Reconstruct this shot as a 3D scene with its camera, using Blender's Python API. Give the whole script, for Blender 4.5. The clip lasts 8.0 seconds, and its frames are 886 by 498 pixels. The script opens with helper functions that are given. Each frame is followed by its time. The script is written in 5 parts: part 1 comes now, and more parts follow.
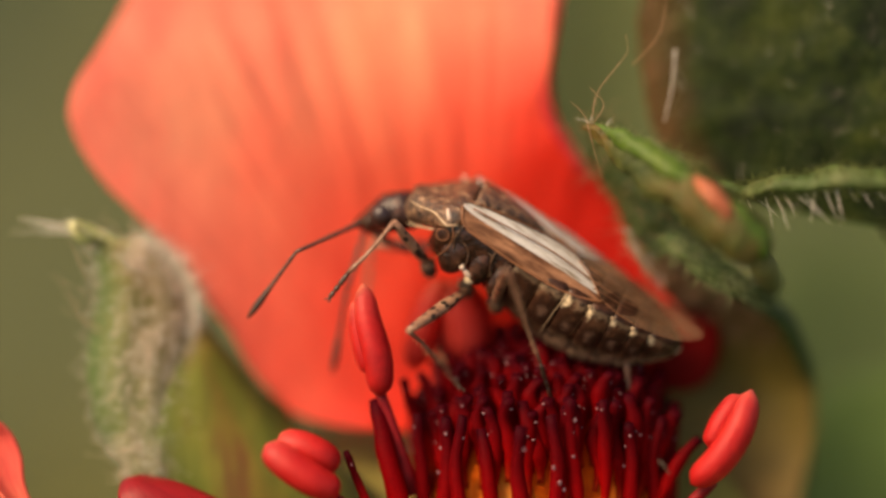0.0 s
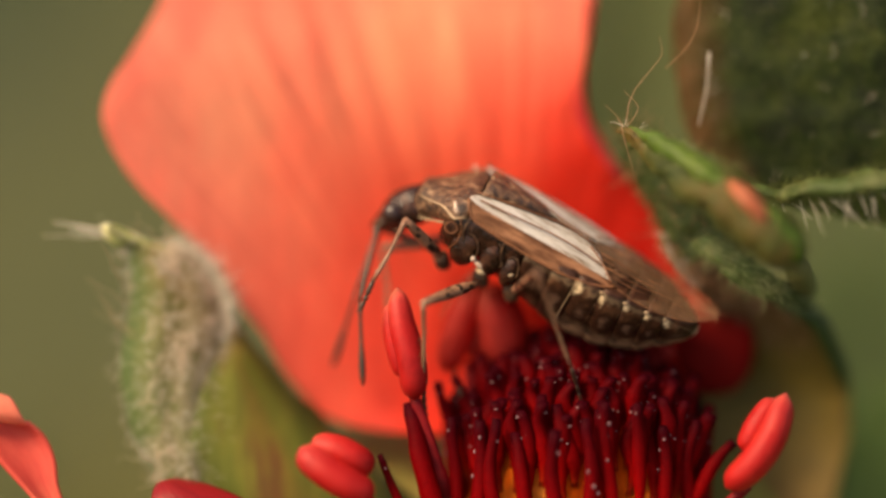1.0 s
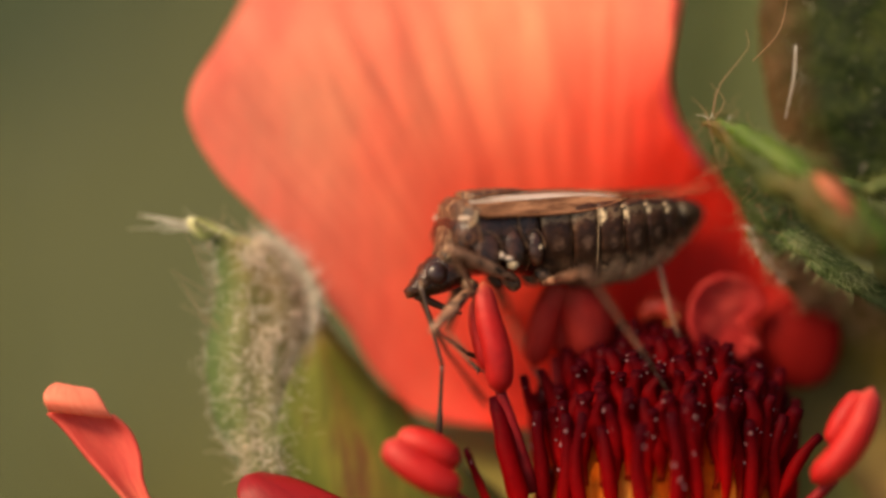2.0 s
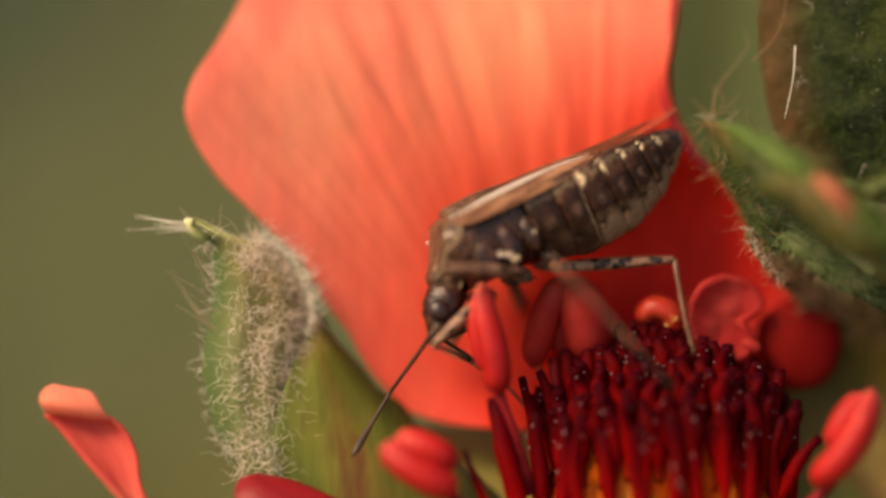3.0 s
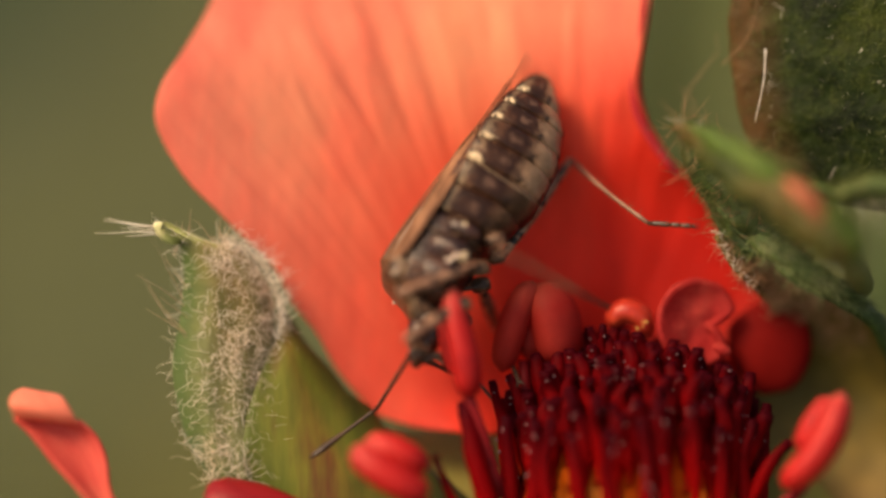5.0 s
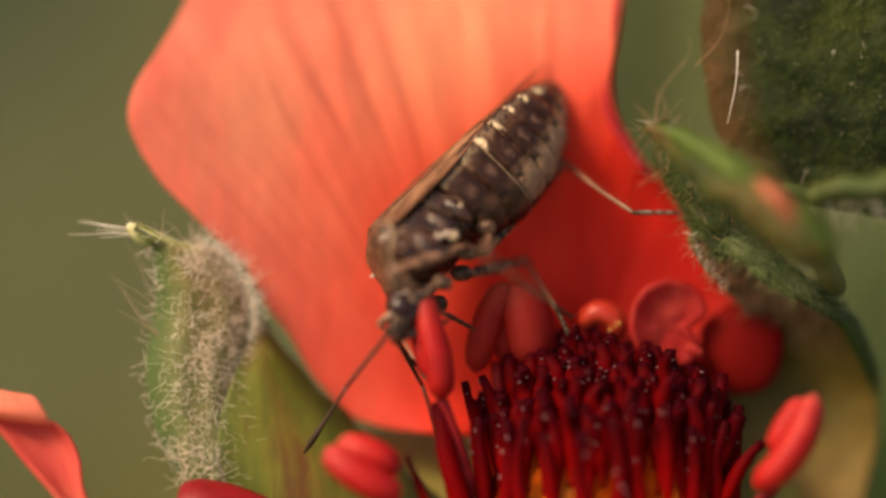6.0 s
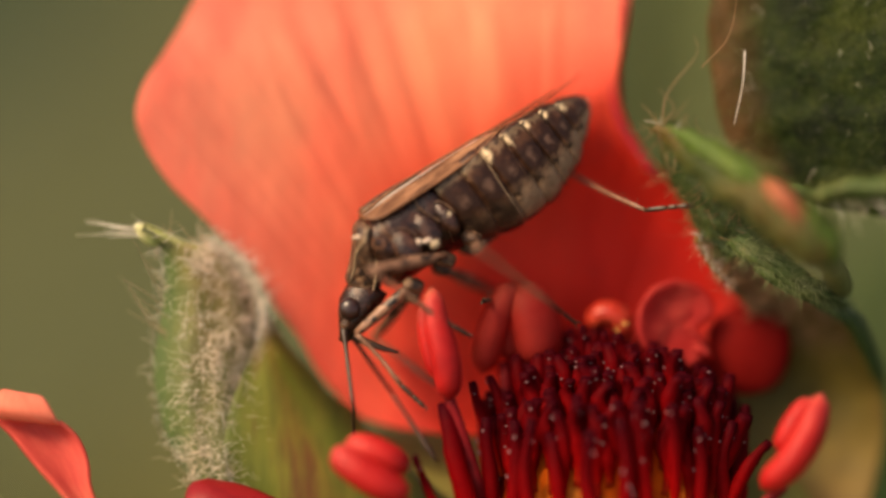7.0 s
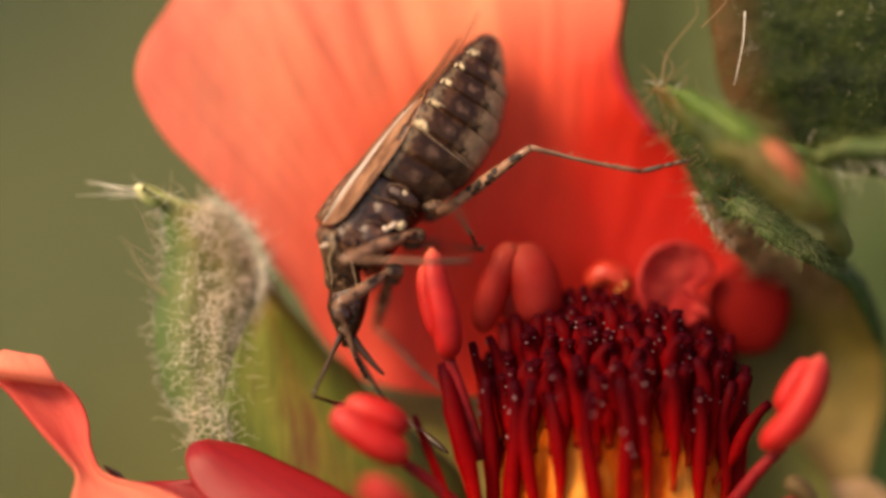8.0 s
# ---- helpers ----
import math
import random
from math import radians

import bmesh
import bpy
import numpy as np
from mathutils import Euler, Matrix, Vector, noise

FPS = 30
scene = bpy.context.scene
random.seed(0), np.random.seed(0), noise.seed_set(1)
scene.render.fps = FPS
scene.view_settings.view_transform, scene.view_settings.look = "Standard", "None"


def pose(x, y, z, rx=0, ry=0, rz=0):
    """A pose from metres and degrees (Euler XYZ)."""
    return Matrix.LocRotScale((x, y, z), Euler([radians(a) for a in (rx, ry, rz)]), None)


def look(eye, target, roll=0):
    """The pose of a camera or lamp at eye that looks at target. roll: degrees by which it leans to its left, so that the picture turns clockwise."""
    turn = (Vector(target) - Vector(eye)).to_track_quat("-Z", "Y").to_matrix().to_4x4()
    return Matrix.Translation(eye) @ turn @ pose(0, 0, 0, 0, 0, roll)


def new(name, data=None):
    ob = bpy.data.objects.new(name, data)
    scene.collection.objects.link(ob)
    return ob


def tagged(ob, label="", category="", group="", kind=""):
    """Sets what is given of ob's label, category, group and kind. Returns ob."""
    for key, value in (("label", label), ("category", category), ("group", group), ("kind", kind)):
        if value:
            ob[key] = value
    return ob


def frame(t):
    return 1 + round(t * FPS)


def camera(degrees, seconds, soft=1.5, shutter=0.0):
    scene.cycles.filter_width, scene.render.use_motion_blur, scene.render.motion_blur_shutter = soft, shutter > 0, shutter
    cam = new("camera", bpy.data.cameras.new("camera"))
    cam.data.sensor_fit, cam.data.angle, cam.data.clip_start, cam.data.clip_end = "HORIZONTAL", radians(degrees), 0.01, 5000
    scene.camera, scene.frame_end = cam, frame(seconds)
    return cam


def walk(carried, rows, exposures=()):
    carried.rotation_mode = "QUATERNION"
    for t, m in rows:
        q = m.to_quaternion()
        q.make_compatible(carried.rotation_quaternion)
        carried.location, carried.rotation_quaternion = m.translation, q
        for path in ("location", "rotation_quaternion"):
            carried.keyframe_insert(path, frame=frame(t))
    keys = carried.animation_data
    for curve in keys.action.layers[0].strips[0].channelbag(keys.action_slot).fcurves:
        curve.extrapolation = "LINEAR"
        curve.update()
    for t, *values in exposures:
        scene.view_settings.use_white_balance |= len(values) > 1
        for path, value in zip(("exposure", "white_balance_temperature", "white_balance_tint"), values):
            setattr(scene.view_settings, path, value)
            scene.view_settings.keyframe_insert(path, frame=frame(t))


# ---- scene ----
# A squash-bug-like insect on a red cinquefoil flower. Flower space: millimetres, x across, y away, z up.
HEIGHT = 0.25
W = pose(0, 0, HEIGHT, -30, 0, 0)
MM = 0.001

# ---- camera ----
cam = camera(6.0, 8.0, soft=2.9)
cam.data.dof.use_dof = True
cam.data.dof.focus_distance = 0.2
cam.data.dof.aperture_fstop = 11.5


def stand(forward, pan, tilt):
    return W @ pose(0, -0.2 + forward * MM, 0, 90, 0, 0) @ pose(0, 0, 0, tilt, pan, 0)


walk(cam, [
    (0, stand(-0.1, -0.4634, -0.0192)),
    (0.5, stand(0, -0.2873, -0.0115)),
    (1, stand(0.1, -0.2336, 0.0038)),
    (1.2, stand(0.14, -0.1494, -0.0115)),
    (1.5, stand(0.2, -0.0230, -0.0230)),
    (2, stand(0.53, 0.3485, -0.0421)),
    (2.2, stand(0.67, 0.3639, -0.0421)),
    (3.3, stand(1.4, 0.3217, -0.0345)),
    (3.5, stand(1.41, 0.3102, -0.0345)),
    (4, stand(1.44, 0.2490, -0.0421)),
    (4.5, stand(1.46, 0.2107, -0.0575)),
    (5, stand(1.49, 0.1341, -0.0115)),
    (5.2, stand(1.5, 0.0689, 0.0038)),
    (6.3, stand(1.1, -0.0536, -0.0038)),
    (6.5, stand(1.04, -0.0192, -0.0038)),
    (7, stand(0.9, 0.0000, 0.0000)),
    (7.5, stand(0.9, 0.0000, -0.1647)),
    (8, stand(0.9, 0.0000, -0.2681)),
], exposures=[(0.0, 0.90, 9500, 16), (2.0, 0.81, 9500, 16), (5.2, 0.76, 9500, 16), (7.0, 0.85, 9500, 16), (8.0, 1.02, 9500, 16)])

# ---- world and sun ----
SUN_FROM = Vector((-0.54, -0.18, 0.82)).normalized()
world = bpy.data.worlds.new("sky")
world.use_nodes = True
scene.world = world
sky = world.node_tree.nodes.new("ShaderNodeTexSky")
sky.sky_type, sky.sun_disc = "NISHITA", False
sky.air_density, sky.dust_density = 1.0, 4.0
sky.sun_elevation = math.asin(SUN_FROM.z)
sky.sun_rotation = math.atan2(SUN_FROM.x, SUN_FROM.y)
back = world.node_tree.nodes["Background"]
back.inputs["Strength"].default_value = 0.15
world.node_tree.links.new(sky.outputs[0], back.inputs["Color"])
sun = new("sun", bpy.data.lights.new("sun", "SUN"))
sun.data.energy, sun.data.angle, sun.data.color = 2.2, radians(18), (1.0, 0.90, 0.76)
sun.matrix_world = look(SUN_FROM * 5, (0, 0, 0))


# ---- materials ----
def ramp(nt, source, stops):
    r = nt.nodes.new("ShaderNodeValToRGB")
    el = r.color_ramp.elements
    while len(el) < len(stops):
        el.new(0.5)
    for e, (at, c) in zip(el, stops):
        e.position, e.color = at, (*c, 1)
    nt.links.new(source, r.inputs[0])
    return r.outputs[0]


def noise_of(nt, scale, detail=4.0, stretch=(1, 1, 1), uv=False, rough=0.6):
    co = nt.nodes.new("ShaderNodeTexCoord")
    mp = nt.nodes.new("ShaderNodeMapping")
    mp.inputs["Scale"].default_value = stretch
    nt.links.new(co.outputs["UV" if uv else "Object"], mp.inputs[0])
    n = nt.nodes.new("ShaderNodeTexNoise")
    n.inputs["Scale"].default_value, n.inputs["Detail"].default_value = scale, detail
    n.inputs["Roughness"].default_value = rough
    nt.links.new(mp.outputs[0], n.inputs["Vector"])
    return n.outputs[0]


def mix(nt, fac, a, b, mode="MIX"):
    m = nt.nodes.new("ShaderNodeMix")
    m.data_type, m.blend_type = "RGBA", mode
    for socket, v in ((m.inputs[0], fac), (m.inputs[6], a), (m.inputs[7], b)):
        if isinstance(v, (int, float)):
            socket.default_value = v
        elif isinstance(v, tuple):
            socket.default_value = (*v, 1)
        else:
            nt.links.new(v, socket)
    return m.outputs[2]


def surface(name, stops, scale, rough=0.5, bump=0.3, bump_mm=0.03, bump_scale=None, stretch=(1, 1, 1), uv=False,
            fine=0.25, thin=0.0, thin_tint=None, sheen=0.0, spec=0.4, alpha=1.0, gradient=None, spots=None, seed_tint=0.0, rim=None, across=None):
    """stops: the colours from the noise's low to high; scale: noise cells a metre (or over the uv square); thin: share of light
    that passes through; rim: a differently coloured edge, from (width, noise, softness, colour, colour); gradient, across: stops along the uv's length and width, multiplied in; spots: (scale, size, colour) of darker flecks."""
    m = bpy.data.materials.new(name)
    m.use_nodes = True
    nt = m.node_tree
    bsdf = nt.nodes["Principled BSDF"]
    out = nt.nodes["Material Output"]
    col = ramp(nt, noise_of(nt, scale, stretch=stretch, uv=uv), stops)
    if fine:
        grain = ramp(nt, noise_of(nt, scale * 7, 3.0, stretch=stretch, uv=uv), [(0.3, (1 - fine,) * 3), (0.7, (1, 1, 1))])
        col = mix(nt, 1.0, col, grain, "MULTIPLY")
    if gradient:
        co = nt.nodes.new("ShaderNodeTexCoord")
        sep = nt.nodes.new("ShaderNodeSeparateXYZ")
        nt.links.new(co.outputs["UV"], sep.inputs[0])
        col = mix(nt, 1.0, col, ramp(nt, sep.outputs["Y"], gradient), "MULTIPLY")
    if across:
        co = nt.nodes.new("ShaderNodeTexCoord")
        sep = nt.nodes.new("ShaderNodeSeparateXYZ")
        nt.links.new(co.outputs["UV"], sep.inputs[0])
        col = mix(nt, 1.0, col, ramp(nt, sep.outputs["X"], across), "MULTIPLY")
    if rim:
        co = nt.nodes.new("ShaderNodeTexCoord")
        sep = nt.nodes.new("ShaderNodeSeparateXYZ")
        nt.links.new(co.outputs["UV"], sep.inputs[0])
        add = nt.nodes.new("ShaderNodeMath")
        add.operation = "MULTIPLY_ADD"
        nt.links.new(noise_of(nt, scale, 4.0), add.inputs[0])
        add.inputs[1].default_value = rim[1]
        nt.links.new(sep.outputs["X"], add.inputs[2])
        col = mix(nt, ramp(nt, add.outputs[0], [(rim[0], (1, 1, 1)), (rim[0] + rim[2], (0, 0, 0))]), col, mix(nt, noise_of(nt, scale * 3, 4.0), rim[3], rim[4]))
    if spots:
        co = nt.nodes.new("ShaderNodeTexCoord")
        vo = nt.nodes.new("ShaderNodeTexVoronoi")
        vo.inputs["Scale"].default_value = spots[0]
        nt.links.new(co.outputs["Object"], vo.inputs["Vector"])
        mask = ramp(nt, vo.outputs["Distance"], [(spots[1] * 0.75, (1, 1, 1)), (spots[1], (0, 0, 0))])
        col = mix(nt, mask, col, spots[2])
    if seed_tint:
        info = nt.nodes.new("ShaderNodeObjectInfo")
        col = mix(nt, 1.0, col, ramp(nt, info.outputs["Random"], [(0, (1 - seed_tint,) * 3), (1, (1 + seed_tint * 0.5,) * 3)]), "MULTIPLY")
    nt.links.new(col, bsdf.inputs["Base Color"])
    bsdf.inputs["Roughness"].default_value = rough
    bsdf.inputs["Specular IOR Level"].default_value = spec
    bsdf.inputs["Sheen Weight"].default_value = sheen
    bsdf.inputs["Alpha"].default_value = alpha
    if bump:
        b = nt.nodes.new("ShaderNodeBump")
        b.inputs["Strength"].default_value, b.inputs["Distance"].default_value = bump, bump_mm * MM
        nt.links.new(noise_of(nt, bump_scale or scale * 3, 5.0, stretch=stretch, uv=uv), b.inputs["Height"])
        nt.links.new(b.outputs[0], bsdf.inputs["Normal"])
    if thin:
        tr = nt.nodes.new("ShaderNodeBsdfTranslucent")
        nt.links.new(mix(nt, 1.0, col, thin_tint or (1, 1, 1), "MULTIPLY"), tr.inputs["Color"])
        ms = nt.nodes.new("ShaderNodeMixShader")
        ms.inputs[0].default_value = thin
        nt.links.new(bsdf.outputs[0], ms.inputs[1])
        nt.links.new(tr.outputs[0], ms.inputs[2])
        nt.links.new(ms.outputs[0], out.inputs["Surface"])
    return m


# The gradient mixes the claw's own dark red with shade on the lower petal.
PETAL = surface("petal", [(0.3, (0.8668, 0.2347, 0.1558)), (0.5, (0.9062, 0.333, 0.2025)), (0.7, (0.9259, 0.4258, 0.2504))], 230, rough=0.6, bump=0.3,
                bump_mm=0.05, bump_scale=1100, stretch=(1.7, 1, 0.5), fine=0.16, thin=0.55,
                gradient=[(0.0, (0.78, 0.068, 0.078)), (0.2, (1.03, 0.19, 0.18)), (0.4, (1.05, 0.5, 0.49)), (0.62, (1, 0.92, 0.92)), (1, (1, 1.0, 1.05))], spec=0.25,
                across=[(0.0, (0.95, 0.74, 0.86)), (0.16, (0.97, 0.9, 0.98)), (0.4, (1, 0.95, 0.98)), (0.6, (1, 1.02, 1.0)), (0.82, (1, 1.0, 1.0)), (1.0, (0.97, 0.88, 0.92))])
PETAL_BACK = surface("petal_underside", [(0.3, (0.494, 0.016, 0.0288)), (0.7, (0.702, 0.0448, 0.0512))], 3.0, rough=0.5, bump=0.4, bump_mm=0.05,
                     bump_scale=8.0, stretch=(5, 0.7, 1), uv=True, fine=0.15, thin=0.35, spec=0.3)
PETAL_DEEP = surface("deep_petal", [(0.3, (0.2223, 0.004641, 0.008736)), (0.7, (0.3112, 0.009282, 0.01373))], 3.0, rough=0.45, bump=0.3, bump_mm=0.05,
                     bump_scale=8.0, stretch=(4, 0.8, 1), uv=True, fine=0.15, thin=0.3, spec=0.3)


def banded_cuticle(name):
    """Belly ring: uv.x runs round the ring, uv.y along it. Dark cells in rows on rusty brown, cream dots at the side edge, tan behind the waist."""
    m = surface(name, [(0.36, (0.015, 0.0055, 0.003)), (0.52, (0.040, 0.015, 0.008)), (0.72, (0.10, 0.044, 0.023))], 2600, rough=0.3, bump=0.6, bump_mm=0.06,
                bump_scale=5000, fine=0.18, spec=0.2)
    nt = m.node_tree
    bsdf = nt.nodes["Principled BSDF"]
    base = bsdf.inputs["Base Color"].links[0].from_socket
    co = nt.nodes.new("ShaderNodeTexCoord")
    sep = nt.nodes.new("ShaderNodeSeparateXYZ")
    nt.links.new(co.outputs["UV"], sep.inputs[0])

    def calc(op, p, q=0.0, r=0.0):
        n = nt.nodes.new("ShaderNodeMath")
        n.operation = op
        for socket, v in zip(n.inputs, (p, q, r)):
            if isinstance(v, (int, float)):
                socket.default_value = v
            else:
                nt.links.new(v, socket)
        return n.outputs[0]

    def box(x, lo, hi, soft):
        out = []
        for edge, sign in ((lo, 1), (hi, -1)):
            r = nt.nodes.new("ShaderNodeMapRange")
            r.interpolation_type = "SMOOTHSTEP"
            nt.links.new(x, r.inputs["Value"])
            r.inputs["From Min"].default_value, r.inputs["From Max"].default_value = edge - soft, edge + soft
            r.inputs["To Min"].default_value, r.inputs["To Max"].default_value = (0, 1) if sign > 0 else (1, 0)
            out.append(r.outputs[0])
        return calc("MULTIPLY", out[0], out[1])

    d = calc("MULTIPLY", calc("ABSOLUTE", calc("SUBTRACT", sep.outputs["X"], 0.75)), 4.0)
    d = calc("MULTIPLY_ADD", calc("SUBTRACT", noise_of(nt, 5000, 3.0), 0.5), 0.22, d)
    v = calc("MULTIPLY_ADD", calc("SUBTRACT", noise_of(nt, 4300, 3.0, (1, 1, 1.3)), 0.5), 0.5, sep.outputs["Y"])
    soft = noise_of(nt, 2600, 2.0)
    place = nt.nodes.new("ShaderNodeSeparateXYZ")
    nt.links.new(co.outputs["Object"], place.inputs[0])
    behind = calc("ADD", box(place.outputs["X"], -9 * MM, -1.22 * MM, 0.16 * MM), 0.22)
    col = mix(nt, calc("MULTIPLY", calc("MULTIPLY", box(d, -1.0, 0.55, 0.10), behind), 0.78), base, mix(nt, soft, (0.09, 0.041, 0.023), (0.41, 0.26, 0.165)))
    rows = ((0.99, 1.6, -0.5, 1.5, 0.92, (0.012, 0.007, 0.006)), (0.62, 0.86, 0.10, 0.92, 0.8, (0.020, 0.008, 0.005)), (0.46, 0.57, -0.1, 0.34, 0.9, (0.012, 0.006, 0.005)),
            (0.70, 0.79, 0.38, 0.64, 0.5, (0.15, 0.085, 0.06)), (-1.0, 0.10, -0.5, 1.5, 0.9, (0.012, 0.006, 0.005)),
            (0.955, 0.985, -0.5, 1.5, 0.35, (0.42, 0.30, 0.19)), (0.92, 0.99, -0.2, 0.20, 0.85, (0.58, 0.45, 0.29)))
    for d0, d1, v0, v1, share, tone in rows:
        cell = calc("MULTIPLY", box(d, d0, d1, 0.045), box(v, v0, v1, 0.10))
        if tone[0] > 0.5:
            cell = calc("MULTIPLY", cell, behind)
        col = mix(nt, calc("MULTIPLY", cell, share), col, tone)
    nt.links.new(col, bsdf.inputs["Base Color"])
    return m


PETAL_PALE = surface("front_petal", [(0.3, (0.62, 0.07, 0.06)), (0.7, (0.74, 0.12, 0.09))], 3.0, rough=0.6, bump=0.3, bump_mm=0.03,
                     bump_scale=40.0, stretch=(1.5, 1, 1), uv=True, fine=0.12, thin=0.4, spec=0.2,
                     gradient=[(0.0, (1.2, 2.4, 2.0)), (0.35, (1.15, 1.9, 1.6)), (0.55, (1, 1, 1))])
# Lighter coral for the rolled tip: the light on it is in the colour.
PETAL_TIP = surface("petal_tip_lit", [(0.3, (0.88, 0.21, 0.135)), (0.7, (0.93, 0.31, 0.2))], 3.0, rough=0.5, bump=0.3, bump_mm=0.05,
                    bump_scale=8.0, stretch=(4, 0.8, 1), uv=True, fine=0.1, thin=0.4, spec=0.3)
# The gradient's pale start paints in the highlight at each anther tip.
ANTHER = surface("anther", [(0.3, (0.4151, 0.007258, 0.009594)), (0.6, (0.5415, 0.01659, 0.01663)), (0.8, (0.6498, 0.04406, 0.02878))], 900, rough=0.5, bump=0.5,
                 bump_mm=0.04, bump_scale=7000, fine=0.2, thin=0.3, spec=0.3, gradient=[(0.0, (1.25, 6, 5)), (0.15, (1.12, 2.8, 2.4)), (0.4, (1, 1, 1))])
# Darker copy of the anther red: the anther's shade is put into the colour.
ANTHER_SHADED = surface("shaded_anther", [(0.3, (0.1808, 0.005386, 0.005386)), (0.7, (0.2531, 0.01077, 0.009232))], 700, rough=0.6, bump=0.2, bump_mm=0.04,
                      bump_scale=3000, thin=0.4, spec=0.05, fine=0.1)
ANTHER_OLD = surface("spent_anther", [(0.3, (0.4472, 0.02652, 0.0285)), (0.5, (0.516, 0.04056, 0.0399)), (0.7, (0.6192, 0.0858, 0.07125))], 1100, rough=0.6, bump=0.5, bump_mm=0.06,
                     bump_scale=3500, thin=0.5, spec=0.08)
# Its pale apex likewise has the light painted in.
ANTHER_SOFT = surface("soft_anther", [(0.3, (0.4503, 0.02619, 0.02376)), (0.7, (0.5146, 0.04365, 0.03432))], 500, rough=0.6, bump=0.15, bump_mm=0.05, bump_scale=1500, fine=0.12, thin=0.6, spec=0.2, gradient=[(0.0, (1.2, 3.6, 2.6)), (0.16, (1.1, 2.2, 1.8)), (0.42, (1, 1, 1))])
ANTHER_ORANGE = surface("orange_anther", [(0.3, (0.44, 0.02, 0.012)), (0.7, (0.576, 0.06, 0.027))], 1500, rough=0.4, bump=0.4, thin=0.2)
POLLEN = surface("pollen", [(0.3, (0.75, 0.35, 0.08)), (0.7, (0.9, 0.6, 0.2))], 8000, rough=0.6, bump=0.5)
STYLE = surface("style", [(0.3, (0.1512, 0.002059, 0.004687)), (0.7, (0.2017, 0.002894, 0.005624))], 2500, rough=0.6, bump=0.3, bump_mm=0.02,
                seed_tint=0.06, gradient=[(0.0, (4.2, 30.0, 4.0)), (0.12, (3.2, 9.0, 2.0)), (0.28, (2.5, 1.9, 1.2)), (0.5, (1.75, 1.1, 1.0)), (0.72, (1.0, 0.9, 0.95)), (0.86, (0.8, 0.8, 1.0)), (0.95, (0.42, 0.6, 1.1)), (1.0, (0.3, 0.6, 1.2))], spec=0.05, thin=0.5)
GRAIN = surface("pale_grain", [(0.3, (0.13, 0.05, 0.06)), (0.7, (0.26, 0.14, 0.16))], 9000, rough=0.5, bump=0, fine=0, spec=0.3)
CORE = surface("receptacle", [(0.35, (0.582, 0.06475, 0.01248)), (0.5, (0.8536, 0.185, 0.0234)), (0.68, (0.9312, 0.4255, 0.1092))], 1100, rough=0.75, spec=0.1,
               stretch=(1, 1, 0.3), thin=0.35, gradient=[(0.0, (1, 1, 1)), (0.35, (1, 0.9, 0.7)), (0.52, (0.95, 0.6, 0.35)), (0.63, (0.9, 0.32, 0.3)), (0.74, (0.5, 0.04, 0.13)), (1.0, (0.3, 0.016, 0.09))])
FILAMENT = surface("filament", [(0.3, (0.13, 0.004, 0.007)), (0.7, (0.25, 0.009, 0.012))], 2500, rough=0.5, spec=0.12)
SEPAL = surface("sepal", [(0.3, (0.13, 0.12, 0.035)), (0.5, (0.21, 0.175, 0.08)), (0.7, (0.16, 0.165, 0.045))], 620, rough=0.6, bump=0.8, bump_mm=0.08,
                bump_scale=3000, thin=0.25, sheen=0.2, gradient=[(0.0, (0.65, 1.0, 0.7)), (0.4, (0.9, 1.05, 0.9)), (0.66, (1.35, 1.15, 1.0)), (0.76, (1.4, 1.35, 1.1)), (0.84, (1.9, 2.4, 1.9)), (1.0, (3.0, 3.6, 3.2))],
                rim=(0.30, 0.45, 0.45, (0.028, 0.072, 0.012), (0.075, 0.12, 0.020)))
SEPAL_RIGHT = surface("right_sepal", [(0.3, (0.1164, 0.09027, 0.0163)), (0.5, (0.1573, 0.1164, 0.02213)), (0.7, (0.1747, 0.09318, 0.02912))], 330, rough=0.65, bump=0.6, bump_mm=0.08,
                      bump_scale=2200, thin=0.2, fine=0.3, gradient=[(0.0, (1.25, 1.0, 1.1)), (0.28, (1.1, 1.05, 0.9)), (0.5, (1.05, 1.0, 0.9)), (0.75, (1.0, 0.8, 0.75)), (1.0, (0.9, 0.8, 0.65))])
LEAF_RIM = surface("dark_rim", [(0.3, (0.016, 0.0384, 0.0064)), (0.5, (0.0336, 0.0704, 0.0112)), (0.7, (0.068, 0.08, 0.0192))], 1100, rough=0.6, bump=0.8, bump_mm=0.1,
                   bump_scale=3500, thin=0.15, fine=0.4)
SEPAL_SMOOTH = surface("inner_sepal", [(0.3, (0.04838, 0.0644, 0.00935)), (0.44, (0.1176, 0.1417, 0.02003)), (0.55, (0.1797, 0.1802, 0.03005)), (0.68, (0.1521, 0.0644, 0.02403))], 480, stretch=(1.5, 1, 0.3),
                       across=[(0, (0.7, 0.85, 0.8)), (0.3, (1.15, 1.2, 1.0)), (0.52, (1.15, 0.8, 0.75)), (0.66, (0.95, 0.95, 0.8)), (0.88, (0.5, 0.42, 0.4)), (1, (0.42, 0.30, 0.32))], rough=0.55, bump=0.4, thin=0.35)
CALYX = surface("calyx", [(0.3, (0.18, 0.185, 0.035)), (0.55, (0.24, 0.21, 0.048)), (0.75, (0.30, 0.19, 0.075))], 130, rough=0.6, bump=0.4, thin=0.25)
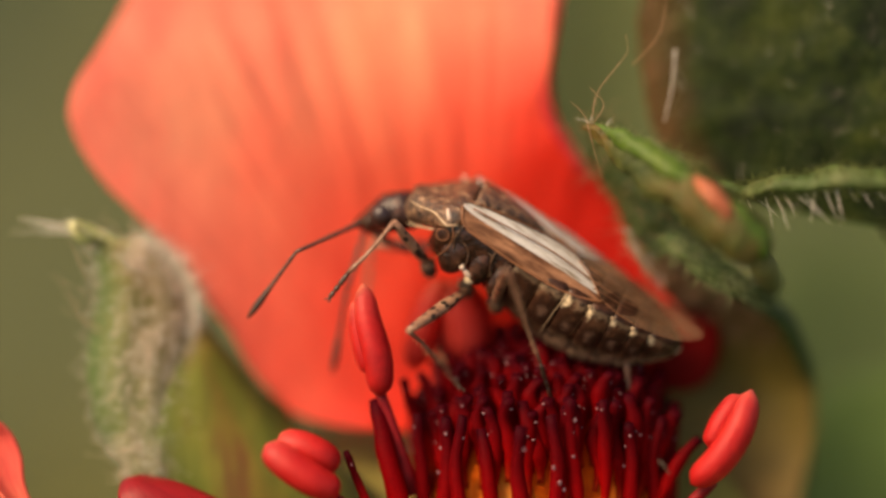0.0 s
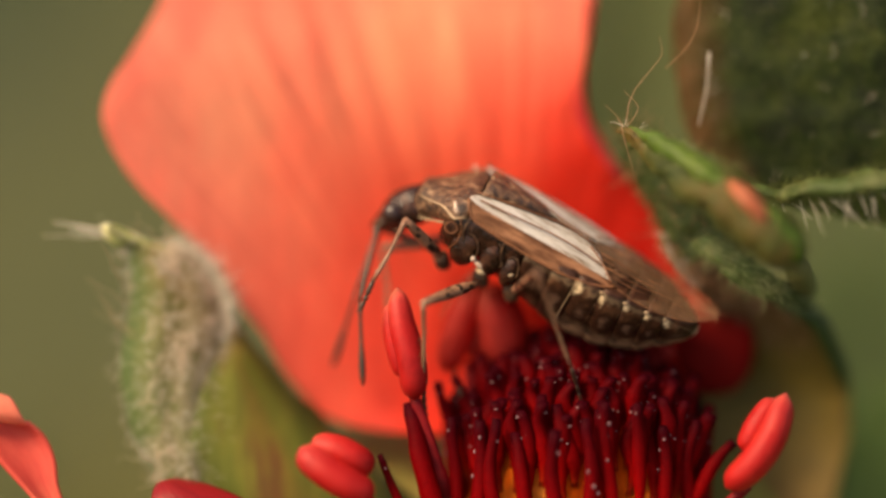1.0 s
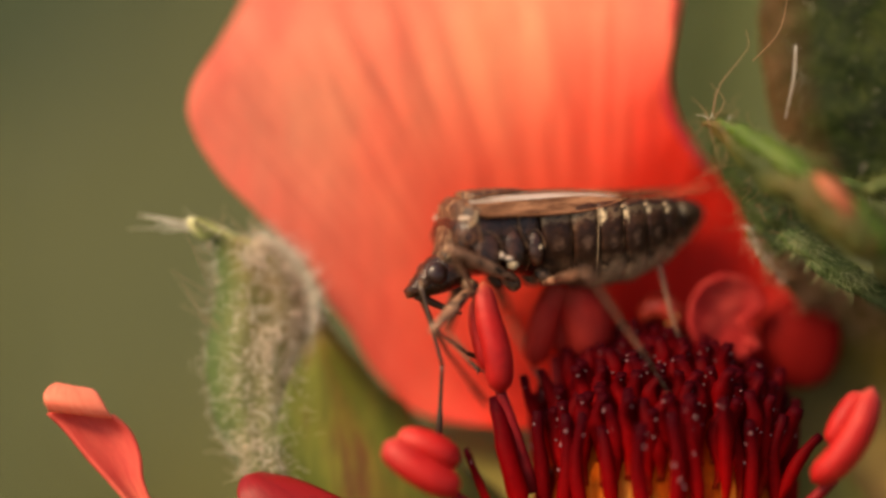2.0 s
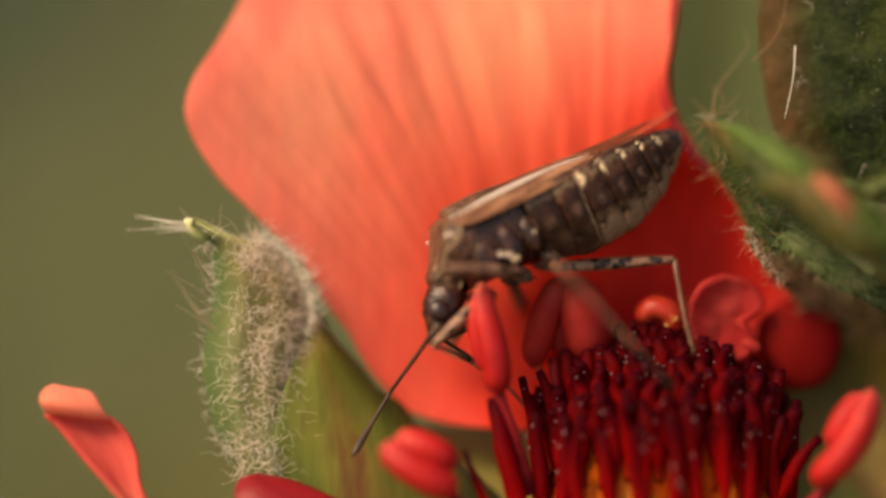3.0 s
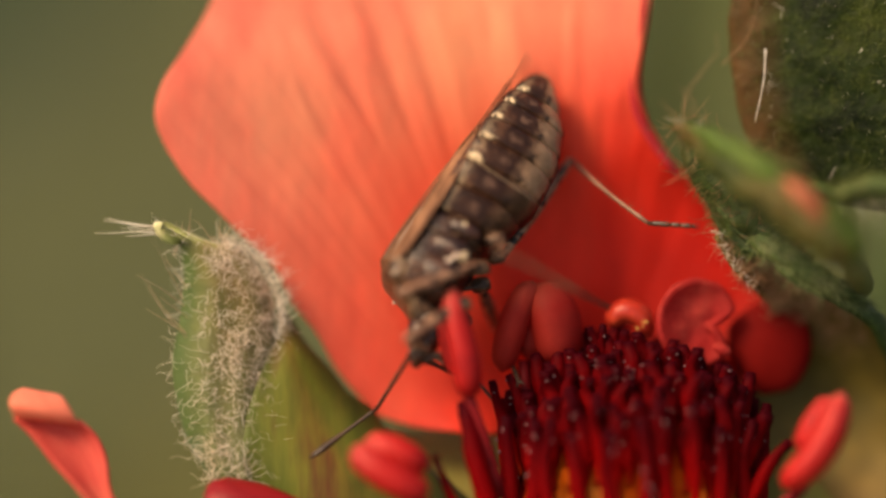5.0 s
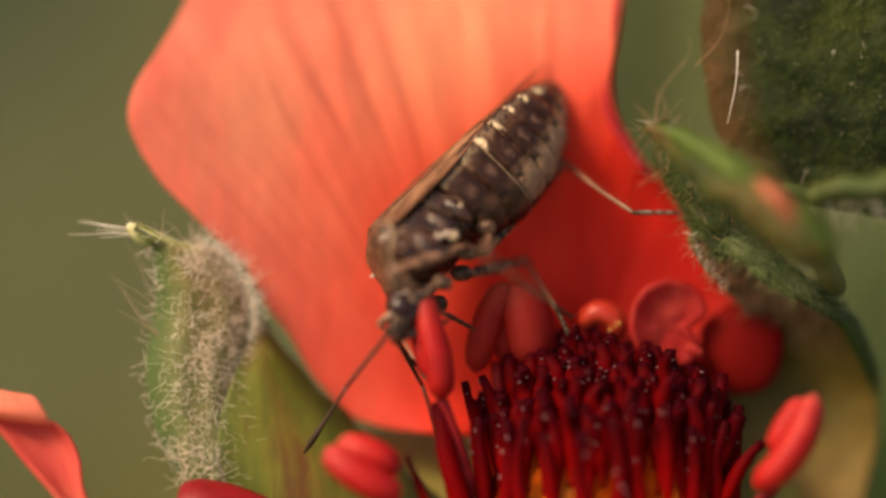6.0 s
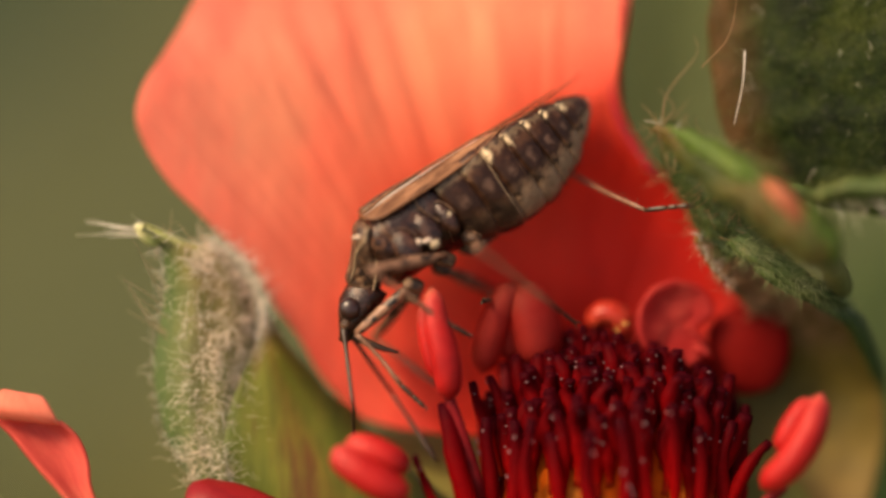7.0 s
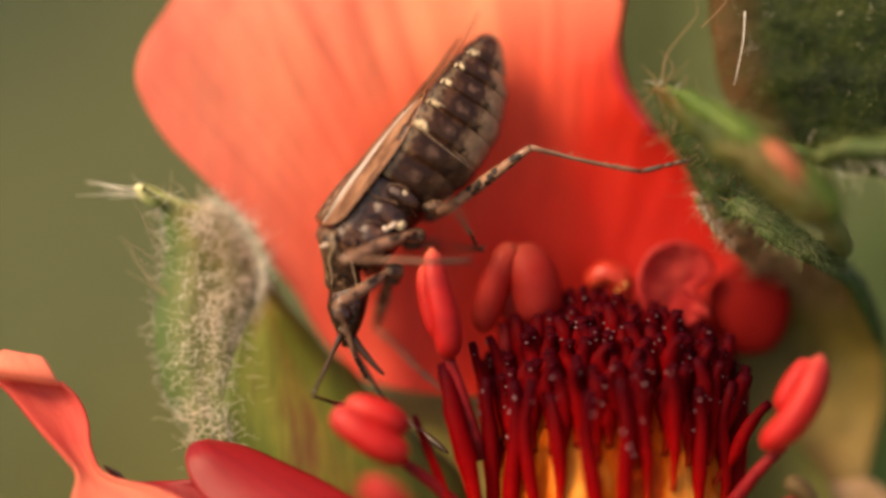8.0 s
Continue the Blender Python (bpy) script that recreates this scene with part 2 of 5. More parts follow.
LEAF_EDGED = surface("brown_edged_leaf", [(0.35, (0.004182, 0.01045, 0.001533)), (0.5, (0.01255, 0.02579, 0.003136)), (0.68, (0.03485, 0.05088, 0.006273))], 900, rough=0.5, bump=0.9, bump_mm=0.09,
                     bump_scale=5000, thin=0.12, fine=0.5, spec=0.12, rim=(0.085, 0.10, 0.14, (0.035, 0.028, 0.009), (0.115, 0.05, 0.018)))
LEAF_BRACT = surface("bract", [(0.3, (0.030, 0.062, 0.012)), (0.5, (0.065, 0.115, 0.024)), (0.7, (0.12, 0.14, 0.045))], 900, rough=0.6, bump=0.8, bump_mm=0.12,
                     bump_scale=2400, thin=0.25, fine=0.4)
HAIR_PALE_GREEN = surface("pale_green_hair", [(0.3, (0.16, 0.22, 0.08)), (0.7, (0.32, 0.36, 0.18))], 900, rough=0.45, bump=0, fine=0, thin=0.3)
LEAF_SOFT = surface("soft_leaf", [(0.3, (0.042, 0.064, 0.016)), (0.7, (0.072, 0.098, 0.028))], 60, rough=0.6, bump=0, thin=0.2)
# Brighter copy of soft_leaf, with the light on it put into the colour.
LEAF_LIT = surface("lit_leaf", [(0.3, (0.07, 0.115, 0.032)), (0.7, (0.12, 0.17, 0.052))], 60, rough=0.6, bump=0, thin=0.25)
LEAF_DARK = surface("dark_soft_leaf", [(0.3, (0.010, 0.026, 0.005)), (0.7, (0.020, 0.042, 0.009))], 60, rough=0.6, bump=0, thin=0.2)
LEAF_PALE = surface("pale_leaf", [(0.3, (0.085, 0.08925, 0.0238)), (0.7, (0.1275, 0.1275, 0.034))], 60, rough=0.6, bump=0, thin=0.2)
LEAF_BROWN = surface("brown_leaf_edge", [(0.32, (0.055, 0.045, 0.012)), (0.5, (0.11, 0.062, 0.02)), (0.68, (0.17, 0.095, 0.034))], 200, rough=0.7, bump=0.3, thin=0.2, fine=0.2)
LEAF_FRESH = surface("fresh_leaf", [(0.3, (0.0432, 0.1053, 0.0072)), (0.55, (0.0792, 0.1544, 0.01296)), (0.8, (0.1296, 0.1685, 0.0216))], 700, rough=0.5, bump=0.7, bump_mm=0.08,
                     bump_scale=3500, thin=0.3, fine=0.3)
BUD = surface("bud", [(0.33, (0.03442, 0.05852, 0.006885)), (0.47, (0.06885, 0.07917, 0.009639)), (0.58, (0.117, 0.08607, 0.01515)), (0.72, (0.1377, 0.06196, 0.01928))], 620, rough=0.5, bump=1.0, bump_mm=0.14,
              bump_scale=4000, thin=0.2, fine=0.3)
BUD_TIP = surface("bud_petal_tip", [(0.3, (0.42, 0.11, 0.05)), (0.7, (0.6, 0.2, 0.1))], 1500, rough=0.5, thin=0.3)
HAIR = surface("plant_hair", [(0.3, (0.86, 0.77, 0.66)), (0.6, (0.94, 0.90, 0.83)), (0.8, (0.96, 0.94, 0.90))], 900, rough=0.4, bump=0, fine=0, thin=0.35)
HAIR_BROWN = surface("brown_hair", [(0.3, (0.28, 0.14, 0.07)), (0.7, (0.5, 0.3, 0.18))], 900, rough=0.45, bump=0, fine=0, thin=0.3)
WOOL = surface("wool", [(0.3, (0.94, 0.81, 0.69)), (0.7, (0.98, 0.94, 0.88))], 700, rough=0.4, bump=0, fine=0, thin=0.65)
HAIR_TAN = surface("tan_wool", [(0.3, (0.50, 0.34, 0.22)), (0.7, (0.76, 0.60, 0.46))], 900, rough=0.45, bump=0, fine=0, thin=0.45)
HAIR_GREEN = surface("green_hair", [(0.3, (0.045, 0.07, 0.012)), (0.7, (0.13, 0.15, 0.04))], 900, rough=0.45, bump=0, fine=0, thin=0.3)
STEM = surface("stem", [(0.3, (0.07, 0.12, 0.03)), (0.7, (0.14, 0.14, 0.05))], 150, rough=0.6, bump=0.5, bump_mm=0.1)
SOIL = surface("meadow_ground", [(0.3, (0.02242, 0.03682, 0.009204)), (0.5, (0.04932, 0.06136, 0.01687)), (0.7, (0.08744, 0.0859, 0.02915))], 9, rough=0.9, bump=0.8, bump_mm=8, fine=0.5)
CHITIN = surface("brown_cuticle", [(0.36, (0.02266, 0.01092, 0.006977)), (0.48, (0.08155, 0.03863, 0.02093)), (0.60, (0.1813, 0.0966, 0.05271)), (0.68, (0.3624, 0.2267, 0.1395))], 5200, rough=0.32, bump=1.0,
                 bump_mm=0.08, bump_scale=7000, fine=0.4, spec=0.38)
CHITIN_DARK = surface("dark_cuticle", [(0.36, (0.01214, 0.00408, 0.00255)), (0.54, (0.03238, 0.01088, 0.00612)), (0.68, (0.0759, 0.02856, 0.01581)), (0.80, (0.3036, 0.1496, 0.0867))], 3800, rough=0.16, bump=0.8,
                      bump_mm=0.06, bump_scale=6000, fine=0.3, spec=0.4)
BELLY = banded_cuticle("belly_cuticle")
PALE = surface("pale_cuticle", [(0.3, (0.3485, 0.2519, 0.151)), (0.7, (0.5227, 0.4243, 0.2956))], 4000, rough=0.4, bump=0.3, fine=0.2)
TAN = surface("tan_cuticle", [(0.3, (0.26, 0.17, 0.10)), (0.7, (0.46, 0.34, 0.22))], 5000, rough=0.4, bump=0.4, fine=0.3)
IVORY = surface("ivory_cuticle", [(0.3, (0.3825, 0.2805, 0.221)), (0.7, (0.578, 0.4675, 0.3825))], 4000, rough=0.35, bump=0.2, fine=0.1)
WING = surface("forewing", [(0.34, (0.05692, 0.02274, 0.01164)), (0.5, (0.148, 0.06444, 0.03402)), (0.66, (0.2959, 0.1422, 0.08057))], 3600, rough=0.65, bump=0.4, bump_mm=0.03,
               stretch=(0.3, 2.2, 1), fine=0.3, thin=0.05, spec=0.12)
WING_CELL = surface("clear_wing_cell", [(0.33, (0.20, 0.11, 0.06)), (0.40, (0.40, 0.32, 0.24)), (0.48, (0.76, 0.72, 0.66)), (0.64, (0.90, 0.88, 0.84))], 2300, rough=0.22, bump=0.6, stretch=(0.28, 1.5, 1), fine=0.3, thin=0.2, spec=0.6, alpha=0.62)
WING_RIB = surface("wing_rib", [(0.3, (0.1155, 0.03958, 0.01528)), (0.7, (0.2599, 0.106, 0.04638))], 3500, rough=0.35, bump=0.3, fine=0.25)
MEMBRANE = surface("wing_membrane", [(0.3, (0.2213, 0.117, 0.06564)), (0.7, (0.3746, 0.2106, 0.1203))], 1500, rough=0.2, bump=0.2, alpha=0.25, spec=0.35, stretch=(0.3, 1.5, 1), fine=0.1)
LEG = surface("leg_cuticle", [(0.3, (0.17, 0.075, 0.045)), (0.6, (0.33, 0.175, 0.11)), (0.75, (0.47, 0.29, 0.195))], 1800, rough=0.35, bump=0.3, bump_mm=0.02, fine=0.3,
              spots=(4600, 0.5, (0.014, 0.008, 0.006)), thin=0.1)
SHIN = surface("shin_cuticle", [(0.3, (0.1248, 0.0528, 0.031)), (0.6, (0.2808, 0.1452, 0.093)), (0.8, (0.39, 0.2376, 0.1736))], 1500, rough=0.4, bump=0.3, fine=0.3, thin=0.1)
DARK_SHIN = surface("dark_antenna", [(0.3, (0.0186, 0.00992, 0.0062)), (0.6, (0.0558, 0.0279, 0.0155)), (0.8, (0.1116, 0.062, 0.0372))], 1500, rough=0.4, bump=0.3, fine=0.3)
EYE = surface("eye", [(0.3, (0.012, 0.006, 0.006)), (0.7, (0.035, 0.012, 0.010))], 3000, rough=0.28, bump=0.3, bump_mm=0.01, bump_scale=22000, spec=0.45)


# ---- mesh helpers ----
def part(name, bm, material, parent=None, label="", smooth=True):
    """One mesh object from a bmesh drawn in millimetres."""
    me = bpy.data.meshes.new(name)
    bmesh.ops.scale(bm, vec=(MM, MM, MM), verts=bm.verts)
    bm.to_mesh(me)
    bm.free()
    for m in (material if isinstance(material, tuple) else (material,)):
        me.materials.append(m)
    if smooth:
        me.polygons.foreach_set("use_smooth", [True] * len(me.polygons))
    ob = new(name, me)
    if parent:
        ob.parent = parent
    else:
        ob.matrix_world = W
    return tagged(ob, label)


def thing(name, label, category, group=""):
    ob = new(name)
    ob.matrix_world = W
    ob.empty_display_size = 0.002
    return tagged(ob, label, category, group)


def spline(pts, n):
    """n+1 points on a smooth curve through pts."""
    pts = [Vector(p) for p in pts]
    ext = [pts[0] * 2 - pts[1]] + pts + [pts[-1] * 2 - pts[-2]]
    res = []
    for k in range(n + 1):
        s = k / n * (len(pts) - 1)
        i = min(int(s), len(pts) - 2)
        f = s - i
        a, b, c, d = ext[i:i + 4]
        res.append(0.5 * (2 * b + (c - a) * f + (2 * a - 5 * b + 4 * c - d) * f * f + (3 * b - a - 3 * c + d) * f ** 3))
    return res


def tube(bm, pts, radii, sides=8, flat=1.0, slot=0, caps=True, side_dir=None):
    """A tapered tube along pts. flat: thickness of the section over its width. side_dir: which way the width lies."""
    uv = bm.loops.layers.uv.verify()
    pts = [Vector(p) for p in pts]
    rings = []
    ref = Vector(side_dir) if side_dir else Vector((0.31, 0.92, 0.17))
    for i, p in enumerate(pts):
        t = (pts[min(i + 1, len(pts) - 1)] - pts[max(i - 1, 0)]).normalized()
        a = (ref - t * ref.dot(t)).normalized()
        b = t.cross(a)
        r = radii[i]
        rings.append([bm.verts.new(p + r * (math.cos(k * math.tau / sides) * a + flat * math.sin(k * math.tau / sides) * b)) for k in range(sides)])
    for i in range(len(rings) - 1):
        for k in range(sides):
            f = bm.faces.new((rings[i][k], rings[i][(k + 1) % sides], rings[i + 1][(k + 1) % sides], rings[i + 1][k]))
            f.material_index = slot
            for lp, v in zip(f.loops, (i, i, i + 1, i + 1)):
                lp[uv].uv = (0.5, v / (len(rings) - 1))
    if caps:
        for ring, v, turn in ((rings[0], 0.0, True), (rings[-1], 1.0, False)):
            f = bm.faces.new(list(reversed(ring)) if turn else ring)
            f.material_index = slot
            for lp in f.loops:
                lp[uv].uv = (0.5, v)
    return rings


def rounded(pts, r0, r1, r2, n=10):
    """Radii of a sausage: r0 at the start, r1 in the middle, r2 at the end, both ends rounded off."""
    out = []
    for k in range(n + 1):
        s = k / n
        r = (r0 * (1 - s) + r2 * s) + (r1 - 0.5 * (r0 + r2)) * math.sin(math.pi * s)
        e = min(s, 1 - s) * 2
        out.append(r * math.sqrt(max(0.02, 1 - (1 - min(1, e / 0.35)) ** 2)))
    return out


def ball(bm, c, r, squash=(1, 1, 1), slot=0, u=10, v=8):
    before = set(bm.faces)
    m = Matrix.Translation(c) @ Matrix.Diagonal((*[r * s for s in squash], 1))
    bmesh.ops.create_uvsphere(bm, u_segments=u, v_segments=v, radius=1, matrix=m)
    if slot:
        for f in set(bm.faces) - before:
            f.material_index = slot


def sheet(rows, nu, nv, bulge=0.0, ripple=None, thick=0.0, ruff=0.0, seed=0.0):
    """A petal or leaf: rows of (left, right) edge points from base to tip; bulge: how far the middle stands back; ripple(s, v): mm towards y."""
    bm = bmesh.new()
    uv = bm.loops.layers.uv.verify()
    left, right = spline([r[0] for r in rows], nv), spline([r[1] for r in rows], nv)
    grid = []
    for j in range(nv + 1):
        line = []
        for i in range(nu + 1):
            s, v = i / nu, j / nv
            p = left[j].lerp(right[j], s)
            p.y += bulge * 4 * s * (1 - s) + (ripple(s, v) if ripple else 0)
            if ruff:
                w = abs(2 * s - 1) ** 6
                p += w * ruff * noise.noise_vector(p * 0.9 + Vector((seed, 0, 0)))
                p += ruff * 0.25 * noise.noise_vector(p * 0.7 + Vector((0, seed, 3)))
            line.append(bm.verts.new(p))
        grid.append(line)
    for j in range(nv):
        for i in range(nu):
            f = bm.faces.new((grid[j][i], grid[j][i + 1], grid[j + 1][i + 1], grid[j + 1][i]))
            for lp, (a, b) in zip(f.loops, ((i, j), (i + 1, j), (i + 1, j + 1), (i, j + 1))):
                lp[uv].uv = (a / nu, b / nv)
    if thick:
        bm.normal_update()
        bmesh.ops.solidify(bm, geom=bm.faces[:], thickness=thick)
    return bm


def hair_stuff(name, parent, material, roots, length, radius, curl, label, seed=1, sag=0.0, steps=4, spread=0.35):
    """Fine hairs: roots of (place, way) in millimetres."""
    rnd = random.Random(seed)
    bm = bmesh.new()
    for p, way in roots:
        ln = length * rnd.uniform(0.5, 1.25)
        d = (Vector(way) + spread * Vector((rnd.gauss(0, 1), rnd.gauss(0, 1), rnd.gauss(0, 1)))).normalized()
        pts = [Vector(p) - d * 0.03]
        turn = Matrix.Rotation(rnd.uniform(0.7, 1.1), 3, Vector((rnd.gauss(0, 1), rnd.gauss(0, 1), rnd.gauss(0, 1)))) if curl >= 1 else None
        for k in range(steps):
            wild = Vector((rnd.gauss(0, 1), rnd.gauss(0, 1), rnd.gauss(0, 1)))
            d = ((turn @ d + 0.15 * wild) if turn else (d + curl * wild + Vector((0, 0, -sag)))).normalized()
            pts.append(pts[-1] + d * ln / steps)
        tube(bm, pts, [radius * (1 - 0.75 * k / steps) for k in range(steps + 1)], 3, caps=False)
    ob = part(name, bm, material, parent, label)
    return tagged(ob, kind="stuff")


def roots_rows(rows, bulge, s0, s1, v0, v1, count, seed=0, way=(0, -1, 0)):
    """Places strewn over a stretch of a sheet built from rows."""
    rnd = random.Random(seed)
    left, right = spline([r[0] for r in rows], 60), spline([r[1] for r in rows], 60)
    res = []
    for _ in range(count):
        k, s = int(rnd.uniform(v0, v1) * 60), rnd.uniform(s0, s1)
        p = left[k].lerp(right[k], s)
        p.y += bulge * 4 * s * (1 - s) - 0.05
        res.append((p, Vector(way) + Vector((2 * (s - 0.5), 0, 0))))
    return res


def roots_on(ob, count, seed=0, keep=None, out=(0, 0, 0)):
    """Places and normals strewn over a mesh, in millimetres."""
    rnd = random.Random(seed)
    polys = [p for p in ob.data.polygons if (keep is None or keep(p.center / MM, p.normal))]
    areas = np.cumsum([p.area for p in polys])
    res = []
    for _ in range(count):
        p = polys[int(np.searchsorted(areas, rnd.random() * areas[-1]))]
        vs = [ob.data.vertices[i].co for i in p.vertices]
        w = [rnd.random() for _ in vs]
        c = sum((v * a for v, a in zip(vs, w)), Vector()) / sum(w)
        res.append((c / MM, (p.normal + Vector(out)).normalized()))
    return res


# ---- ground ----
bm = bmesh.new()
bmesh.ops.create_grid(bm, x_segments=40, y_segments=40, size=300000)
ground = part("ground", bm, SOIL, None, "olive brown meadow ground with dry grass")
ground.matrix_world = Matrix()
tagged(ground, kind="structure")


def stem_down(name, top, parent, r0=0.6, r1=1.0, lean=(0, 0), via=()):
    """A stem from a point of flower space down to the ground."""
    top, first = (via[-1], [Vector(top)] + [Vector(v) for v in via[:-1]]) if via else (top, [])
    a = W @ (Vector(top) * MM)
    b = Vector((a.x + lean[0] * MM, a.y + lean[1] * MM, -0.002))
    inv = W.inverted()
    pts = []
    for k in range(9):
        s = k / 8
        q = a.lerp(b, s) + Vector((math.sin(s * 3.1) * 0.004, math.sin(s * 2.3) * 0.006, 0))
        pts.append((inv @ q) / MM)
    pts = spline(first + pts, 24)
    bm = bmesh.new()
    tube(bm, pts, [r0 + (r1 - r0) * k / 24 for k in range(25)], 10)
    return part(name, bm, STEM, parent)


# ---- flower ----
flower = thing("cinquefoil_flower", "open red cinquefoil flower with a dark crimson centre", "flower")
stem_down("stem", (3.75, 3, -8.81), flower, 0.7, 1.0, (6, 10))

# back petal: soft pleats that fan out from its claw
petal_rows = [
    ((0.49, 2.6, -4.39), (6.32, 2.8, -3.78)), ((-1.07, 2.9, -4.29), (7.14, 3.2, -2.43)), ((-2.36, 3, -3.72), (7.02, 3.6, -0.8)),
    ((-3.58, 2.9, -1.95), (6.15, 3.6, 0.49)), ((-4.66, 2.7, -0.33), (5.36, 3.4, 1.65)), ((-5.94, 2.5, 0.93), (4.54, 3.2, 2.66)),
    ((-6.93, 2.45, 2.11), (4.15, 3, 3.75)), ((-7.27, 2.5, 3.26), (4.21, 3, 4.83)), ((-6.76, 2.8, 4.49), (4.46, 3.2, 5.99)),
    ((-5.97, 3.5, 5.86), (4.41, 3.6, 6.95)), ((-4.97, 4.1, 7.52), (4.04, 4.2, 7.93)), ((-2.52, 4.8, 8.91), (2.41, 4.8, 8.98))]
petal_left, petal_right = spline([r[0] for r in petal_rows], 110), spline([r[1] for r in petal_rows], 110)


def pleats(s, v):
    p = petal_left[round(v * 110)].lerp(petal_right[round(v * 110)], s)
    far = math.hypot(p.x - 2.5, p.z + 7.0)
    fan = math.atan2(p.x - 2.5, p.z + 7.0)
    reach = min(1, max(0, (far - 4) / 4))
    k = 0.22 * noise.noise(Vector((fan * 4.5, far * 0.12, 2)))
    k += 0.06 * noise.noise(Vector((fan * 9, far * 0.35, 7)))
    k += 0.16 * reach * noise.noise(Vector((fan * 19, far * 0.22, 21))) * max(0.25, 1 - abs(fan + 0.35) / 0.5)
    k += 0.06 * reach * noise.noise(Vector((fan * 38, far * 0.2, 11)))
    for q, w, deep in ((9, 3, 0.05), (16, 9, 0.04)):
        n = noise.noise(Vector((fan * q, far * 0.1, w)))
        some = max(0.0, min(1.0, 0.3 + 2.4 * noise.noise(Vector((fan * 3, far * 0.35, w + 5)))))
        k -= reach * some * deep * max(0.0, 1 - abs(n) / 0.13) * min(1, (1 - s) * 5)
    edge = -0.3 * max(0, (s - 0.86) / 0.14) ** 2 * max(0, 1 - abs(v - 0.55) / 0.5)
    roll = 0.15 * max(0, (0.10 - s) / 0.10) ** 2
    return k * min(1, 0.3 + 1.2 * v) + edge + roll


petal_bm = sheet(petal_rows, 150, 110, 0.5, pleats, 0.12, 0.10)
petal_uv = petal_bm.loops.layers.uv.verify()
# Skewed: lower left painted lighter, lower right darker, as if lit from left.
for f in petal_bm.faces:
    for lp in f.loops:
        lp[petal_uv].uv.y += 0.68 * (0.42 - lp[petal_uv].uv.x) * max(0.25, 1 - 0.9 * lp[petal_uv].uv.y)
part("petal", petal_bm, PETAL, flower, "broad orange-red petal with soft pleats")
fold_rows = [((5.06, 2.8, 1.67), (5.14, 3, 1.85)), ((4.47, 2.75, 2.38), (4.64, 3, 2.59)), ((4.04, 2.7, 3.2), (4.32, 3, 3.41)),
             ((3.98, 2.7, 3.94), (4.26, 3, 4.22)), ((4.14, 2.75, 4.69), (4.36, 3.05, 4.9)), ((4.24, 2.8, 5.7), (4.5, 3.15, 5.9)), ((4.3, 3.2, 6.6), (4.46, 3.5, 6.8))]
part("petal_fold", sheet(fold_rows, 8, 16, -0.1, None, 0.08), PETAL_BACK, flower, "crimson folded edge of the petal")

curl_rows = [((-8.74, -0.6, -8.25), (-4.19, -0.6, -7.98)), ((-8.72, -0.3, -6.86), (-6.46, -0.2, -6.73)), ((-8.6, 0, -6.23), (-7.92, 0.2, -6.33)), ((-8.99, 0.1, -5.71), (-8.32, 0.4, -5.72)),
             ((-9.56, 0.3, -5.05), (-8.42, 0.6, -5.01)), ((-10.1, 0.4, -4.43), (-8.64, 0.7, -4.48)), ((-10.53, 0.4, -4.01), (-9.04, 0.6, -4.13))]
part("petal", sheet(curl_rows, 18, 30, 0.25, None, 0.1, 0.05, 4.0), PETAL_PALE, flower, "pale red twisted front petal")
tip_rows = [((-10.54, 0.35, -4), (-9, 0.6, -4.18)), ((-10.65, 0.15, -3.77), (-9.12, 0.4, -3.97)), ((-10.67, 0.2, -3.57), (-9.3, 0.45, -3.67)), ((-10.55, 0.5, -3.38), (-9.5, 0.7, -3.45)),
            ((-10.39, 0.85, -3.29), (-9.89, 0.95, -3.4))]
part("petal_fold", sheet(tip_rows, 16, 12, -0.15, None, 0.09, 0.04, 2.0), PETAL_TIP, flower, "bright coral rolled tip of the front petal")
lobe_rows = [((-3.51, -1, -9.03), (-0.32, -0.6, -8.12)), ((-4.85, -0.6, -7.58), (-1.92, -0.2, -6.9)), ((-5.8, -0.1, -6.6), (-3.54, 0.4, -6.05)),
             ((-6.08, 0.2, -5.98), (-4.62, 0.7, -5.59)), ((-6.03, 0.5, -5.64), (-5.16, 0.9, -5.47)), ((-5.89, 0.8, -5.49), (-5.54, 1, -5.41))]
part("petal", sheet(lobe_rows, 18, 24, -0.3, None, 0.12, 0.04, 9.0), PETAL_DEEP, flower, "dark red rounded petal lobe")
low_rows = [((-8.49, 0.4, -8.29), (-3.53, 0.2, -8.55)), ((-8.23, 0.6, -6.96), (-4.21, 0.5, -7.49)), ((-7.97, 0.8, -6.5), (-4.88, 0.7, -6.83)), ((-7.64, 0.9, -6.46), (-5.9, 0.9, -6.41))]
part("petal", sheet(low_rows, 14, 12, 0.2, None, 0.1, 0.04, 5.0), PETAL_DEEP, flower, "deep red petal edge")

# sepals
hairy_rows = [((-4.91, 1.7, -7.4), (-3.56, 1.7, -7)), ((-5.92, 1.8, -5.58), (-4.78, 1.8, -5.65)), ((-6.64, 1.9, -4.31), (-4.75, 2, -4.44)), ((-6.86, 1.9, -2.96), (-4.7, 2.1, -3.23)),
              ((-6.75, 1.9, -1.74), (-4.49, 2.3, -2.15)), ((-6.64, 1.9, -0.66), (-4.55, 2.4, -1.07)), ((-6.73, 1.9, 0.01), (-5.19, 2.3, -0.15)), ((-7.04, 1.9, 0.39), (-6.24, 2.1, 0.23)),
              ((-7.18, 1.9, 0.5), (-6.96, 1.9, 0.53))]
